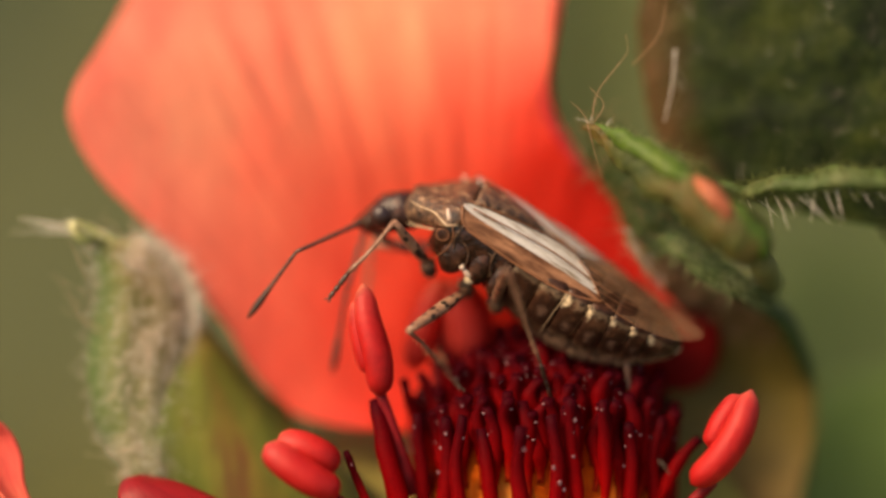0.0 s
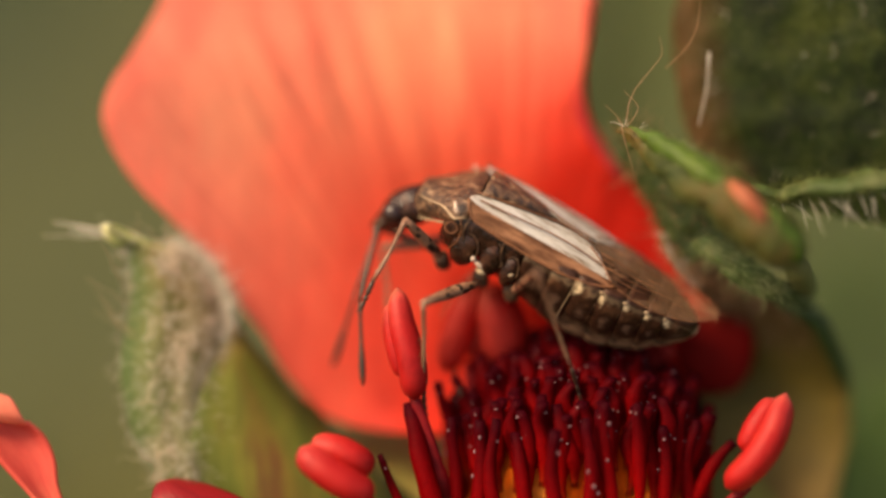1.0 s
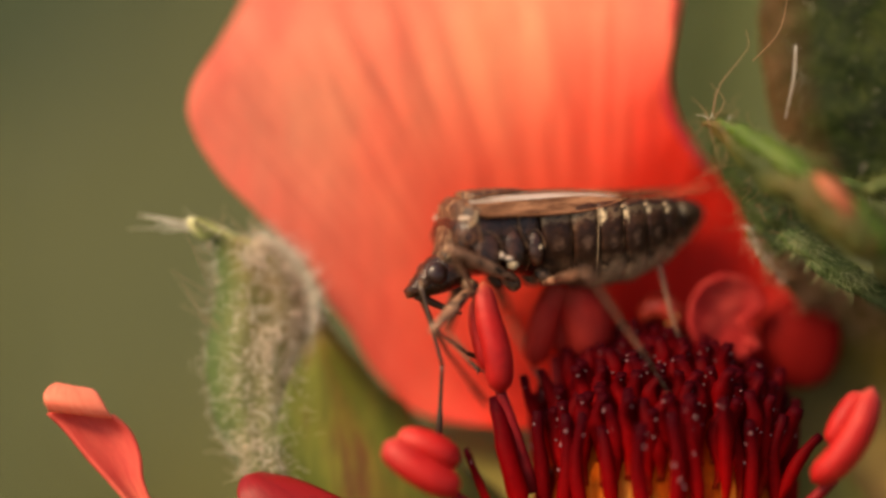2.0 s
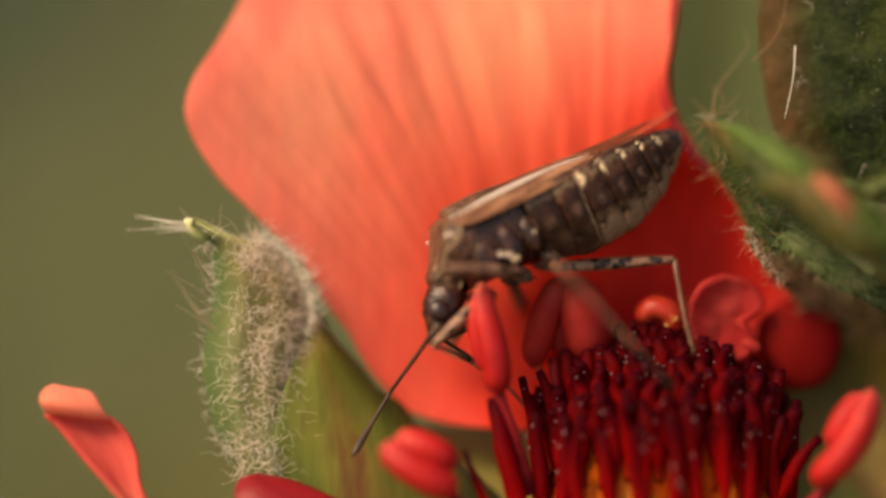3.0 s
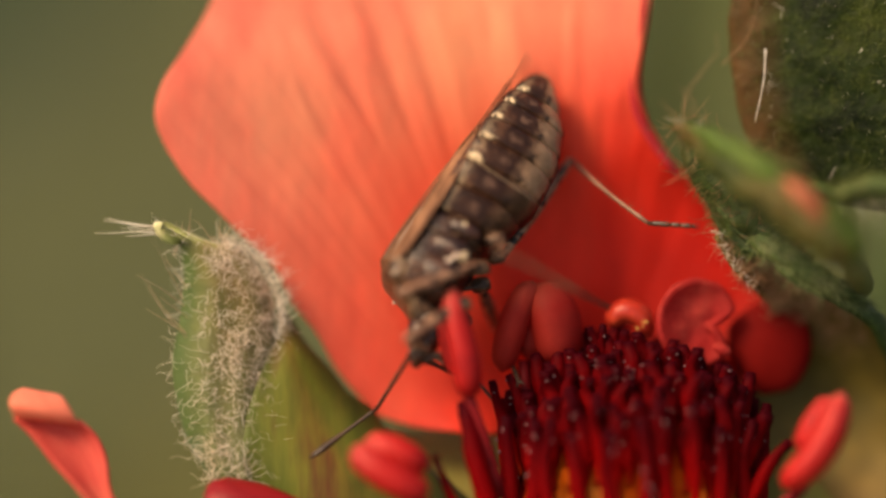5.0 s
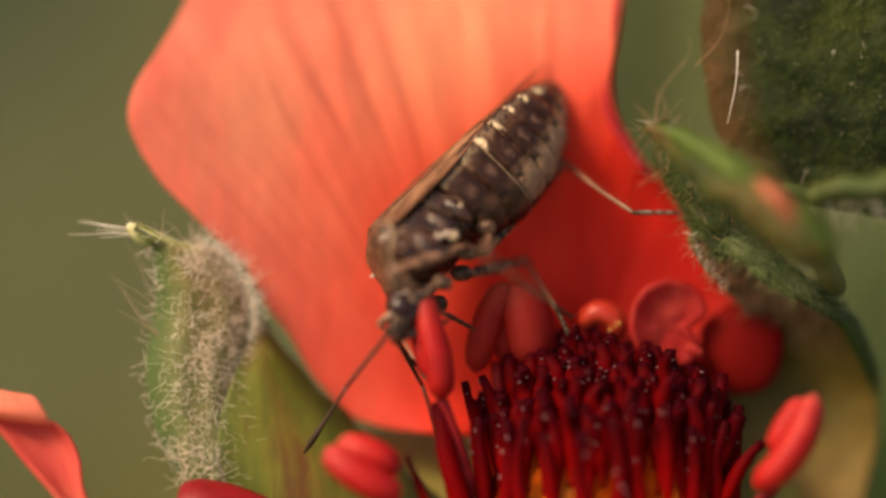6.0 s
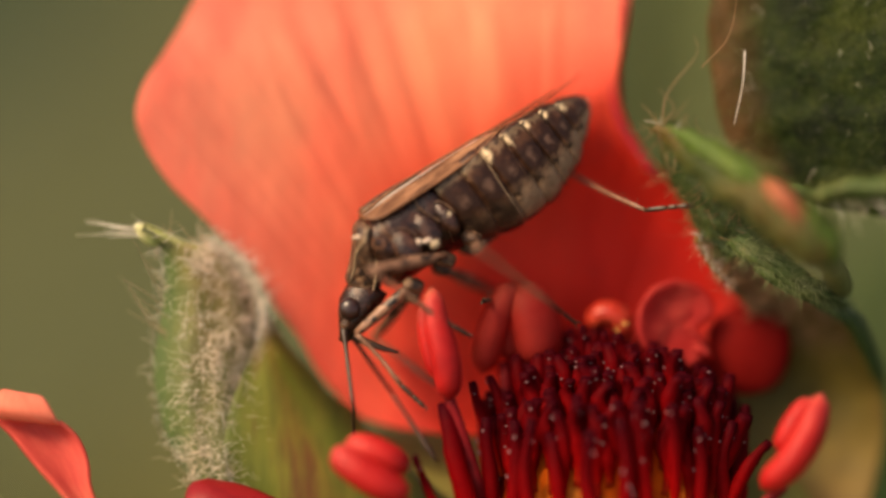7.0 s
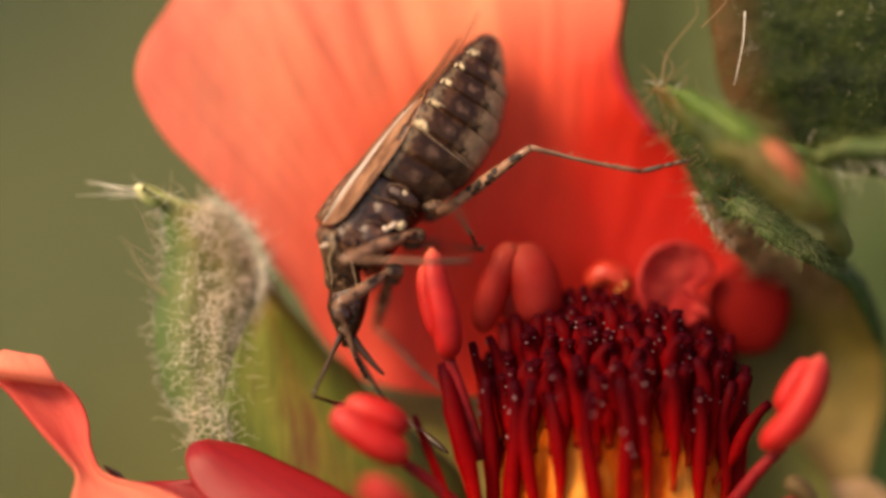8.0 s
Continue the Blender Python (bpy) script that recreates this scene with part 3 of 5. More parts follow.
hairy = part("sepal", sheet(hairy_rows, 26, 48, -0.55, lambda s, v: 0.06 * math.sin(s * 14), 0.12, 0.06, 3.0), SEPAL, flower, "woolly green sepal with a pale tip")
bm = bmesh.new()
tube(bm, spline([(-6.72, 1.75, 0.1), (-6.98, 1.65, 0.32), (-7.3, 1.5, 0.58)], 10), [0.05, 0.11, 0.15, 0.18, 0.20, 0.21, 0.205, 0.19, 0.16, 0.11, 0.03], 12, 0.6, side_dir=(1, 0, 1))
part("sepal_tip", bm, surface("pale_tip", [(0.3, (0.55, 0.56, 0.25)), (0.7, (0.85, 0.82, 0.6))], 2500, rough=0.5, bump=0.2, fine=0.1, thin=0.4,
     gradient=[(0.0, (0.4, 0.5, 0.3)), (0.4, (0.75, 0.85, 0.6)), (0.7, (1, 1, 0.95)), (1.0, (1, 1, 1))]), hairy, "pale yellow-green tip")
smooth_rows = [((-5.3, 1.45, -7.56), (1.03, 2.6, -7.03)), ((-5.35, 1.5, -5.67), (-0.53, 2.7, -5.27)), ((-5.2, 1.55, -4.45), (-1.75, 2.75, -4.3)), ((-4.95, 1.75, -3.51), (-2.63, 2.75, -3.48)),
               ((-4.72, 2.1, -2.7), (-3.44, 2.75, -2.53)), ((-4.5, 2.7, -2.02), (-3.96, 2.75, -1.88)), ((-4.44, 2.7, -1.61), (-4.28, 2.75, -1.56))]
part("sepal", sheet(smooth_rows, 18, 30, -0.3, None, 0.12, 0.2, 6.0), SEPAL_SMOOTH, flower, "smooth olive green inner sepal")
right_rows = [((6.31, 3.6, -6.76), (10.11, 3.6, -6.76)), ((6.59, 3.9, -5.28), (10.47, 3.8, -5.0)), ((6.87, 4.1, -3.93), (10.6, 3.6, -3.64)),
    ((7.21, 3.9, -2.7), (10.4, 3.0, -2.69)), ((7.38, 3.0, -1.61), (9.8, 2.2, -1.67)), ((6.93, 1.9, -0.93), (8.54, 1.7, -0.9)),
    ((6.45, 1.6, -0.39), (7.35, 1.6, -0.09)), ((6.05, 1.6, 0.32), (6.41, 1.6, 0.52))]
right_sepal = part("sepal", sheet(right_rows, 26, 44, 0.5, lambda s, v: 0.10 * noise.noise(Vector((s * 5, v * 7, 3))), 0.14, 0.1, 7.0), SEPAL_RIGHT, flower,
                   "broad olive sepal with a woolly dark rim")
rim_line = spline([r[1] for r in right_rows], 40)[12:]
bm = bmesh.new()
tube(bm, [p + Vector((-0.1, -0.12, 0)) for p in rim_line], rounded(None, 0.16, 0.36, 0.16, len(rim_line) - 1), 12, 0.55)
for v in bm.verts:
    v.co += 0.10 * noise.noise_vector(v.co * 2.2)
rim = part("sepal_rim", bm, LEAF_RIM, right_sepal, "dark green rolled rim")
hair_stuff("wool", right_sepal, HAIR_BROWN, roots_rows(right_rows, 0.5, 0.0, 0.8, 0.5, 0.99, 800, 43), 0.65, 0.0075, 1.0, "matted tan wool under the rim", 45, steps=7)
hair_stuff("wool", right_sepal, HAIR_BROWN, roots_rows(right_rows, 0.5, 0.0, 0.85, 0.46, 0.97, 800, 53), 0.6, 0.008, 1.0, "matted brown wool", 55, steps=7)
hair_stuff("cilia", right_sepal, HAIR, [(p, (-0.9, -0.4, -0.2)) for p in spline([r[0] for r in right_rows], 40)[29:] for _ in range(4)], 0.42, 0.008, 0.7, "pale curled edge hairs", 46, steps=6)
hair_stuff("hairs", rim, HAIR_GREEN, [(p + Vector((-0.1, -0.3, 0.05)), (-0.2, -0.8, 0.5)) for p in rim_line for _ in range(9)], 0.3, 0.009, 0.4, "short green hairs", 47)
cup_rows = [((-3.01, 1, -9.12), (10.43, 1, -9.12)), ((-3.58, 2.6, -7.03), (9.44, 2.8, -7.04)), ((-3.32, 3.6, -5.43), (8.39, 3.8, -5.44)), ((-2.52, 4.6, -4.36), (7.06, 4.6, -4.09))]
part("calyx_cup", sheet(cup_rows, 24, 16, 0.6, None, 0.15, 0.1, 8.0), CALYX, flower, "olive and pinkish calyx cup")
blush_rows = [((7.28, 3.2, -8.68), (11.63, 3.2, -8.68)), ((8.1, 3.3, -7.6), (10.82, 3.3, -7.46)), ((8.92, 3.4, -6.65), (10.14, 3.4, -6.51))]
part("sepal", sheet(blush_rows, 14, 14, 0.3, None, 0.12, 0.4, 11.0), surface("blushed_sepal", [(0.3, (0.30, 0.20, 0.09)), (0.7, (0.45, 0.22, 0.16))], 200, rough=0.6, thin=0.2),
     flower, "pinkish tan sepal base")

# wool, cilia and tip bristles of the woolly sepal

def woolly(seed, count, spread, low):
    """Roots of the wool: a band over the sepal's middle, in tufts, that thins out towards its green margin."""
    rn = random.Random(seed)
    keep = []
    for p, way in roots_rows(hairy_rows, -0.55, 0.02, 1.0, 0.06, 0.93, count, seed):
        inner = (p.x + 6.8) / 2.1
        if p.z > -0.75 and p.x < -6.2 - 0.2 * p.z:
            continue
        if p.x > -4.05 + 0.2 * p.z + 0.3 * rn.gauss(0, 1):
            continue
        tuft = noise.noise(Vector((p.x * 1.6, 0.7 * seed, p.z * 1.3)))
        if rn.random() < max(0.0, min(1.0, (inner - low + 0.75 * tuft) / spread)):
            keep.append((p, way))
    return keep


hair_stuff("wool", hairy, WOOL, woolly(3, 2300, 0.5, 0.28), 0.85, 0.0060, 1.0, "curly off-white wool", 5, steps=9)
hair_stuff("wool", hairy, HAIR_TAN, woolly(4, 220, 0.7, 0.30), 0.85, 0.0058, 1.0, "curly tan wool", 6, steps=8)
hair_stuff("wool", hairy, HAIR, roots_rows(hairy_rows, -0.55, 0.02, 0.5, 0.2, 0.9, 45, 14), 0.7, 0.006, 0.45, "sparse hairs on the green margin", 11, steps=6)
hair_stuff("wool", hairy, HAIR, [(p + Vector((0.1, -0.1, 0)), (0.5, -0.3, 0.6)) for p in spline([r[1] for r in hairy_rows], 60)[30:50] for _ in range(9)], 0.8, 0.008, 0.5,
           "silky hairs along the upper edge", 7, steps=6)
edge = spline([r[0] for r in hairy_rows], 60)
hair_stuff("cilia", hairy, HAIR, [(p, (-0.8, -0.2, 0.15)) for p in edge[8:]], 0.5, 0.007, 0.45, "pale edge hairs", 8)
rnd = random.Random(5)
tip = Vector((-7.12, 1.8, 0.49))
hair_stuff("bristles", hairy, HAIR, [(tip + Vector((rnd.uniform(0, 0.3), 0, rnd.uniform(-0.15, 0.05))), (-1, 0, rnd.uniform(-0.12, 0.10))) for _ in range(9)], 1.9, 0.014, 0.06,
           "long pale bristles at the tip", 9, spread=0.10)
hair_stuff("bristles", hairy, HAIR_TAN, [(Vector((-6.66, 1.8, 0.28)) + Vector((rnd.uniform(-0.2, 1.0), 0, rnd.uniform(-0.5, 0.0))), (rnd.uniform(-0.5, 0.3), -0.1, 1)) for _ in range(16)], 0.7, 0.011, 0.15,
           "fine brown bristles", 10)
hair_stuff("bristles", hairy, HAIR_TAN, [(Vector((-6.6, 1.8, -1.61)) + Vector((rnd.uniform(-0.1, 0.1), 0, rnd.uniform(-0.6, 1.0))), (-1, -0.1, 0.9)) for _ in range(7)], 1.8, 0.011, 0.12,
           "fine brown bristles", 12)

# centre: a dome whose styles run up its flank and lift off at the tip
DOME, REACH = Vector((3.98, 1.7, -7.6)), Vector((2.92, 1.75, 4.0))
bm = bmesh.new()
core_uv = bm.loops.layers.uv.verify()
prev = None
for j in range(15):
    phi = radians(112 - 112 * j / 14 + 0.6)
    ring = [bm.verts.new(DOME + Vector((0.97 * REACH.x * math.sin(phi) * math.cos(a * math.tau / 36), 0.97 * REACH.y * math.sin(phi) * math.sin(a * math.tau / 36), 0.97 * REACH.z * math.cos(phi) + 0.75 * max(0.0, math.cos(phi)) ** 3))) for a in range(36)]
    if prev:
        for a in range(36):
            f = bm.faces.new((prev[a], prev[(a + 1) % 36], ring[(a + 1) % 36], ring[a]))
            for lp, (u, v) in zip(f.loops, ((a, j - 1), (a + 1, j - 1), (a + 1, j), (a, j))):
                lp[core_uv].uv = (u / 36, v / 14)
    prev = ring
part("receptacle", bm, CORE, flower, "yellow-orange receptacle dome")


def style_mesh(seed):
    """A style 3.4 long: slim foot, stout shaft, narrow neck and small dark knob, pollen grains on it."""
    rnd = random.Random(seed)
    bm = bmesh.new()
    pts = spline([(0, 0, 0), (rnd.uniform(-0.10, 0.10), rnd.uniform(-0.05, 0.05), 1.1), (rnd.uniform(-0.14, 0.14), 0, 2.4), (rnd.uniform(-0.10, 0.10), rnd.uniform(-0.12, 0.02), 3.4)], 13)
    tube(bm, pts, [0.085, 0.087, 0.1, 0.125, 0.155, 0.178, 0.19, 0.195, 0.193, 0.18, 0.162, 0.148, 0.152, 0.125], 10)
    for v in bm.verts:
        v.co += 0.04 * noise.noise_vector(v.co * 2.2 + Vector((seed, 0, 0)))
    for _ in range(rnd.choice((1, 1, 2, 3))):
        q = rnd.uniform(0.55, 0.97) * 13
        k = min(int(q), 12)
        a = rnd.uniform(3.3, 6.1)
        ball(bm, pts[k].lerp(pts[k + 1], q - k) + (0.19 if k < 9 else 0.14) * Vector((math.cos(a), math.sin(a), 0.1)), rnd.uniform(0.03, 0.052), slot=1, u=6, v=4)
    return part("style", bm, (STYLE, GRAIN), flower)


STYLES = [style_mesh(20 + k) for k in range(7)]
rnd = random.Random(11)
spots = []
for count, rad in ((25, 1.0), (40, 0.88), (38, 0.77), (34, 0.66), (29, 0.55), (23, 0.43), (16, 0.31), (8, 0.16)):
    for k in range(count):
        a = (k + rnd.uniform(-0.25, 0.25)) / count * math.tau
        q = rad * rnd.uniform(0.95, 1.04)
        spots.append((q * math.cos(a), q * math.sin(a)))
stands = []
for a, b in spots:
    front, r2 = max(0.0, -b), min(1.0, a * a + b * b)
    base = DOME + Vector((REACH.x * a, REACH.y * b, REACH.z * math.sqrt(1 - r2) - 0.1 - 0.7 * max(0, r2 - 0.9) * 10))
    tip = Vector((3.95 + 3.05 * a + rnd.gauss(0, 0.15), 1.7 + 2.15 * b + rnd.gauss(0, 0.15), -2.0 - 1.65 * abs(a) ** 2.2 - 1.9 * front ** 1.35 + rnd.triangular(-0.55, 0.25, -0.1)))
    stands.append((base, tip, rnd.uniform(0.85, 1.1)))
# strays that splay out at the sides and one tall one
for base, tip, girth in (((0.95, 0.3, -7.8), (0.05, 0.4, -3.65), 1.3), ((0.3, 0, -7.4), (-0.65, 0, -4.85), 0.6), ((6.2, 1.0, -6.0), (7.2, 0.9, -3.9), 1.35), ((6.4, 0.8, -6.5), (7.65, 0.8, -4.5), 0.85),
                         ((6.0, 1.2, -5.4), (6.55, 1.2, -3.25), 0.95), ((5.6, 1.5, -4.8), (6.02, 1.4, -3.05), 0.9), ((1.4, 1.4, -5.4), (0.7, 1.3, -3.15), 0.7), ((1.6, 1.5, -5.2), (1.15, 1.4, -3.0), 0.75),
                         ((3.4, 1.8, -4.0), (3.32, 1.7, -1.83), 0.6)):
    stands.append((Vector(base), Vector(tip), girth))
first = list(STYLES)
for k, (base, tip, girth) in enumerate(stands):
    way = tip - base
    ob = first.pop() if first else STYLES[k % 7].copy()
    if ob not in STYLES:
        scene.collection.objects.link(ob)
    turn = way.to_track_quat("Z", "Y").to_matrix().to_4x4()
    ob.matrix_basis = Matrix.Translation(base * MM) @ turn @ Matrix.Rotation(rnd.uniform(-0.6, 0.6), 4, "Z") @ Matrix.Diagonal((girth, girth, way.length / 3.4, 1))


# stamens
def stamen(lobes, root, top, material=ANTHER, label="red stamen with a plump two-lobed anther", flat=0.8, dots=0, wide=None):
    """lobes: (points, r0, r1, r2) of each anther lobe; root, top: the ends of its filament."""
    bm = bmesh.new()
    a, b = Vector(root), Vector(top)
    tube(bm, spline([a, a.lerp(b, 0.5) + Vector((0, -0.1, 0.1)), b], 6), [0.2, 0.18, 0.17, 0.16, 0.15, 0.14, 0.13], 8)
    st = part("filament", bm, FILAMENT, flower, label)
    bm = bmesh.new()
    for pts, r0, r1, r2 in lobes:
        tube(bm, spline(pts, 14), rounded(None, r0, r1, r2, 14), 14, flat, side_dir=wide)
    part("anther", bm, material, st)
    if dots:
        rn = random.Random(dots)
        bm = bmesh.new()
        c = Vector(lobes[0][0][len(lobes[0][0]) // 2])
        for _ in range(5):
            ball(bm, c + Vector((0.05 + rn.gauss(0, 0.09), -0.27 + rn.gauss(0, 0.02), rn.gauss(-0.14, 0.09))), rn.uniform(0.02, 0.045), u=6, v=4)
        part("pollen", bm, POLLEN, st, "yellow pollen grains")
    return st


stamen([([(-0.27, 0.3, -0.9), (-0.16, 0.2, -1.73), (0.08, 0.15, -2.66), (0.15, 0.3, -3.57)], 0.26, 0.42, 0.38), ([(-0.43, 0.5, -1.26), (-0.35, 0.45, -2), (-0.11, 0.4, -3.07)], 0.2, 0.32, 0.26)],
       (0.89, 0.8, -5.89), (0.08, 0.35, -3.33))
stamen([([(-2.56, -0.6, -4.68), (-2.02, -0.8, -5.15), (-1.38, -0.8, -5.55), (-0.85, -0.5, -5.77)], 0.42, 0.50, 0.40), ([(-2.3, -0.3, -4.61), (-1.76, -0.5, -4.68), (-1.23, -0.5, -4.92), (-0.93, -0.2, -5.17)], 0.36, 0.42, 0.34)],
       (0.62, 0.4, -7.29), (-1.05, -0.3, -5.86))
stamen([([(8.91, -0.4, -3.4), (8.64, -0.6, -4.25), (8.14, -0.6, -5.05), (7.49, -0.3, -5.62)], 0.30, 0.48, 0.40), ([(8.66, -0.1, -3.53), (8.25, -0.25, -4.13), (7.93, -0.2, -4.79)], 0.28, 0.38, 0.32)],
       (6.78, 0.5, -7.02), (8.03, -0.1, -5.57))
stamen([([(1.68, 2, -0.8), (1.38, 1.9, -1.4), (1.1, 1.9, -2.15), (0.92, 2, -2.95)], 0.32, 0.46, 0.34), ([(1.73, 2.15, -0.86), (2.16, 2.1, -1.61), (2.34, 2.2, -2.8)], 0.38, 0.74, 0.6), ([(1.66, 2.3, -1.3), (1.66, 2.35, -2.0), (1.66, 2.4, -2.7)], 0.3, 0.45, 0.3)],
       (1.7, 2, -5.66), (1.43, 2.1, -2.69), ANTHER_SOFT, "red stamen with a split soft anther")
ear = stamen([([(5.95, 2.2, -2.32), (6.15, 2.1, -2.42), (6.36, 2.15, -2.5)], 0.10, 0.16, 0.12)],
             (4.95, 2.2, -5.39), (5.2, 2.5, -2.9), ANTHER_OLD, "flattened pale red anther on a red stalk", 0.8)
# its wall: a dished round flap with a torn notch on one side
bm = bmesh.new()
mid = Vector((5.56, 2.45, -1.80))
rings = [[bm.verts.new(mid + Vector((0, 0.16, 0)))] * 40]
for j in range(1, 11):
    ring = []
    for k in range(40):
        a = k / 40 * math.tau
        notch = max(0.0, 1 - abs((a + 0.18 + math.pi) % math.tau - math.pi) / 0.42)
        r = (j / 10) * (1.02 - 0.55 * notch ** 0.7 + 0.05 * noise.noise(Vector((math.cos(a) * 2, math.sin(a) * 2, 8))))
        dish = 0.16 - 0.30 * (j / 10) ** 2.5 + 0.10 * noise.noise(Vector((r * math.cos(a) * 2, r * math.sin(a) * 2, 6)))
        ring.append(bm.verts.new(mid + Vector((r * 0.97 * math.cos(a), dish + 0.25 * r * math.cos(a), r * 1.06 * math.sin(a)))))
    rings.append(ring)
for a, b in zip(rings, rings[1:]):
    for k in range(40):
        quad = (a[k], a[(k + 1) % 40], b[(k + 1) % 40], b[k])
        bm.faces.new(quad if a[0] is not a[1] else (a[0], b[(k + 1) % 40], b[k]))
bm.normal_update()
bmesh.ops.solidify(bm, geom=bm.faces[:], thickness=0.14)
part("anther_wall", bm, ANTHER_OLD, ear, "dished coral wall of the open anther")
stamen([([(7.01, 3.2, -1.34), (7.34, 3.1, -2.36), (7.17, 3.2, -3.52)], 0.75, 1.0, 0.55)],
       (6.04, 2.6, -5.67), (6.87, 3.1, -3.38), ANTHER_SHADED, "round red anther with its shade in the colour", 0.28, 0, (1, 0, 0.2))
stamen([([(3.47, 2.5, -1.88), (3.8, 2.4, -1.52), (4.21, 2.4, -1.64), (4.44, 2.5, -2.13)], 0.28, 0.36, 0.25)], (4, 2.3, -5.13), (3.94, 2.5, -2.15), ANTHER_ORANGE, "orange-red anther with yellow pollen", 0.8, 3)
stamen([([(4.94, 1.8, -2.68), (4.96, 1.8, -3.22), (4.89, 1.9, -3.77)], 0.15, 0.2, 0.15)], (4.8, 1.9, -5.65), (4.91, 1.9, -3.5), ANTHER_ORANGE, "slim orange-red stamen")
stamen([([(-1.9, -2.2, -6.4), (-1.37, -2.4, -6.66), (-0.71, -2.3, -7.26)], 0.4, 0.5, 0.4)], (1.01, -0.8, -8.24), (-0.98, -2.1, -7.13), ANTHER_OLD, "pale red anther")
stamen([([(8.02, -0.4, -6.46), (8.35, -0.4, -6.52), (8.76, -0.3, -6.93)], 0.2, 0.3, 0.2)], (6.91, 0.4, -7.62), (8.49, -0.3, -6.79), LEAF_BROWN, "withered brown stamen")

# ---- bud, leaves ----
bud = thing("flower_bud", "slender hairy green flower bud with an orange spot", "bud")
bm = bmesh.new()
path = spline([(5.10, 0.3, 2.86), (5.75, -0.2, 2.42), (6.5, -0.7, 1.92), (7.3, -1.2, 1.36), (8.15, -1.5, 0.66), (8.72, -1.6, 0.05), (9.0, -1.5, -0.45)], 28)
girth = [0.07, 0.11, 0.18, 0.26, 0.33, 0.39, 0.45, 0.50, 0.55, 0.60, 0.64, 0.67, 0.69, 0.70, 0.71, 0.72, 0.73, 0.74, 0.75, 0.76, 0.76, 0.75, 0.73, 0.69, 0.63, 0.54, 0.42, 0.26, 0.08]
tube(bm, path, girth, 28, 0.85)
for v in bm.verts:
    v.co += 0.16 * noise.noise_vector(v.co * 1.4) + 0.10 * noise.noise_vector(v.co * 3.5) + 0.05 * noise.noise_vector(v.co * 8)
body = part("bud_body", bm, BUD, bud)
bm = bmesh.new()
tube(bm, spline([(5.3, -0.25, 2.84), (6.0, -0.75, 2.46), (6.75, -1.25, 2.0), (7.4, -1.65, 1.52), (7.7, -1.8, 1.22)], 20), rounded(None, 0.12, 0.36, 0.2, 20), 16, 0.75)
for v in bm.verts:
    v.co += 0.12 * noise.noise_vector(v.co * 2.4) + 0.05 * noise.noise_vector(v.co * 7)
ridge = part("bud_rib", bm, LEAF_FRESH, bud, "bright green ridge")
bm = bmesh.new()
tube(bm, spline([(8.25, -1.85, 1.02), (8.7, -1.95, 0.55), (9.05, -1.9, 0.05), (9.1, -1.8, -0.35)], 14), rounded(None, 0.2, 0.36, 0.2, 14), 14, 0.75)
for v in bm.verts:
    v.co += 0.10 * noise.noise_vector(v.co * 2.4)
part("bud_rib", bm, LEAF_FRESH, bud, "bright green ridge")
bm = bmesh.new()
tube(bm, spline([(7.5, -1.80, 1.62), (7.85, -2.12, 1.26), (8.2, -2.22, 0.88), (8.4, -2.2, 0.55)], 12), rounded(None, 0.1, 0.30, 0.1, 12), 12, 0.7)
for v in bm.verts:
    v.co += 0.10 * noise.noise_vector(v.co * 3)
part("petal_tip", bm, BUD_TIP, bud, "salmon orange petal tip")
stem_down("stem", (8.99, -1.6, -0.17), bud, 0.3, 0.8, (0, 18), ((9.42, 2.4, -1.07), (8.74, 5.5, -2.73)))
hair_stuff("hairs", bud, HAIR_GREEN, roots_on(body, 1900, 2, lambda c, n: n.y < 0.5), 0.26, 0.008, 0.3, "short green hairs", 3)
hair_stuff("hairs", ridge, HAIR_PALE_GREEN, roots_on(ridge, 500, 12, lambda c, n: n.y < 0.5), 0.2, 0.007, 0.3, "short pale hairs", 13)
hair_stuff("long_hairs", bud, HAIR, [(p + Vector((0, 0, 0.05)), (-0.25, -0.3, 1)) for p in path[:10] for _ in (0, 1)], 0.4, 0.010, 0.35, "pale hairs", 4)
bm = bmesh.new()
for pts in ([(5.14, 0.2, 2.89), (5.27, 0.2, 3.63), (5.77, 0.2, 4.3), (6, 0.2, 4.63), (5.94, 0.2, 5.03)], [(5.03, 0.1, 2.93), (5.19, 0, 2.29), (5.4, 0, 1.55)],
            [(5.07, 0.1, 2.93), (4.87, 0.1, 3.22), (4.65, 0.1, 3.42)], [(5.19, 0.1, 2.93), (5.43, 0.1, 3.36), (5.1, 0.1, 3.76)], [(6.11, 0.6, 4.3), (6.72, 0.6, 4.97), (6.92, 0.6, 5.78), (6.87, 0.6, 6.32)]):
    tube(bm, spline(pts, 10), [0.011 - 0.0007 * k for k in range(11)], 5)
part("tip_hairs", bm, HAIR_BROWN, bud, "long wavy brown hairs")

leaf = thing("leaf", "large dark green hairy leaf with a brown edge", "leaf")
leaf_rows = [((7.6, 2.6, 1.23), (13.99, 2, 0.15)), ((6.78, 2.6, 2.59), (14.23, 1.6, 1.9)), ((6.38, 2.6, 4.08), (14.22, 1.4, 3.92)), ((6.38, 2.6, 5.7), (14.22, 1.4, 5.94)),
             ((6.72, 2.6, 7.46), (13.71, 1.8, 8.11)), ((8.34, 2.6, 9.22), (12.39, 2.4, 9.75))]
blade = part("blade", sheet(leaf_rows, 60, 60, -0.3, lambda s, v: 0.09 * noise.noise(Vector((s * 9, v * 9, 1))) + 0.05 * noise.noise(Vector((s * 25, v * 25, 5))), 0.15, 0.15, 2.0), LEAF_EDGED, leaf)
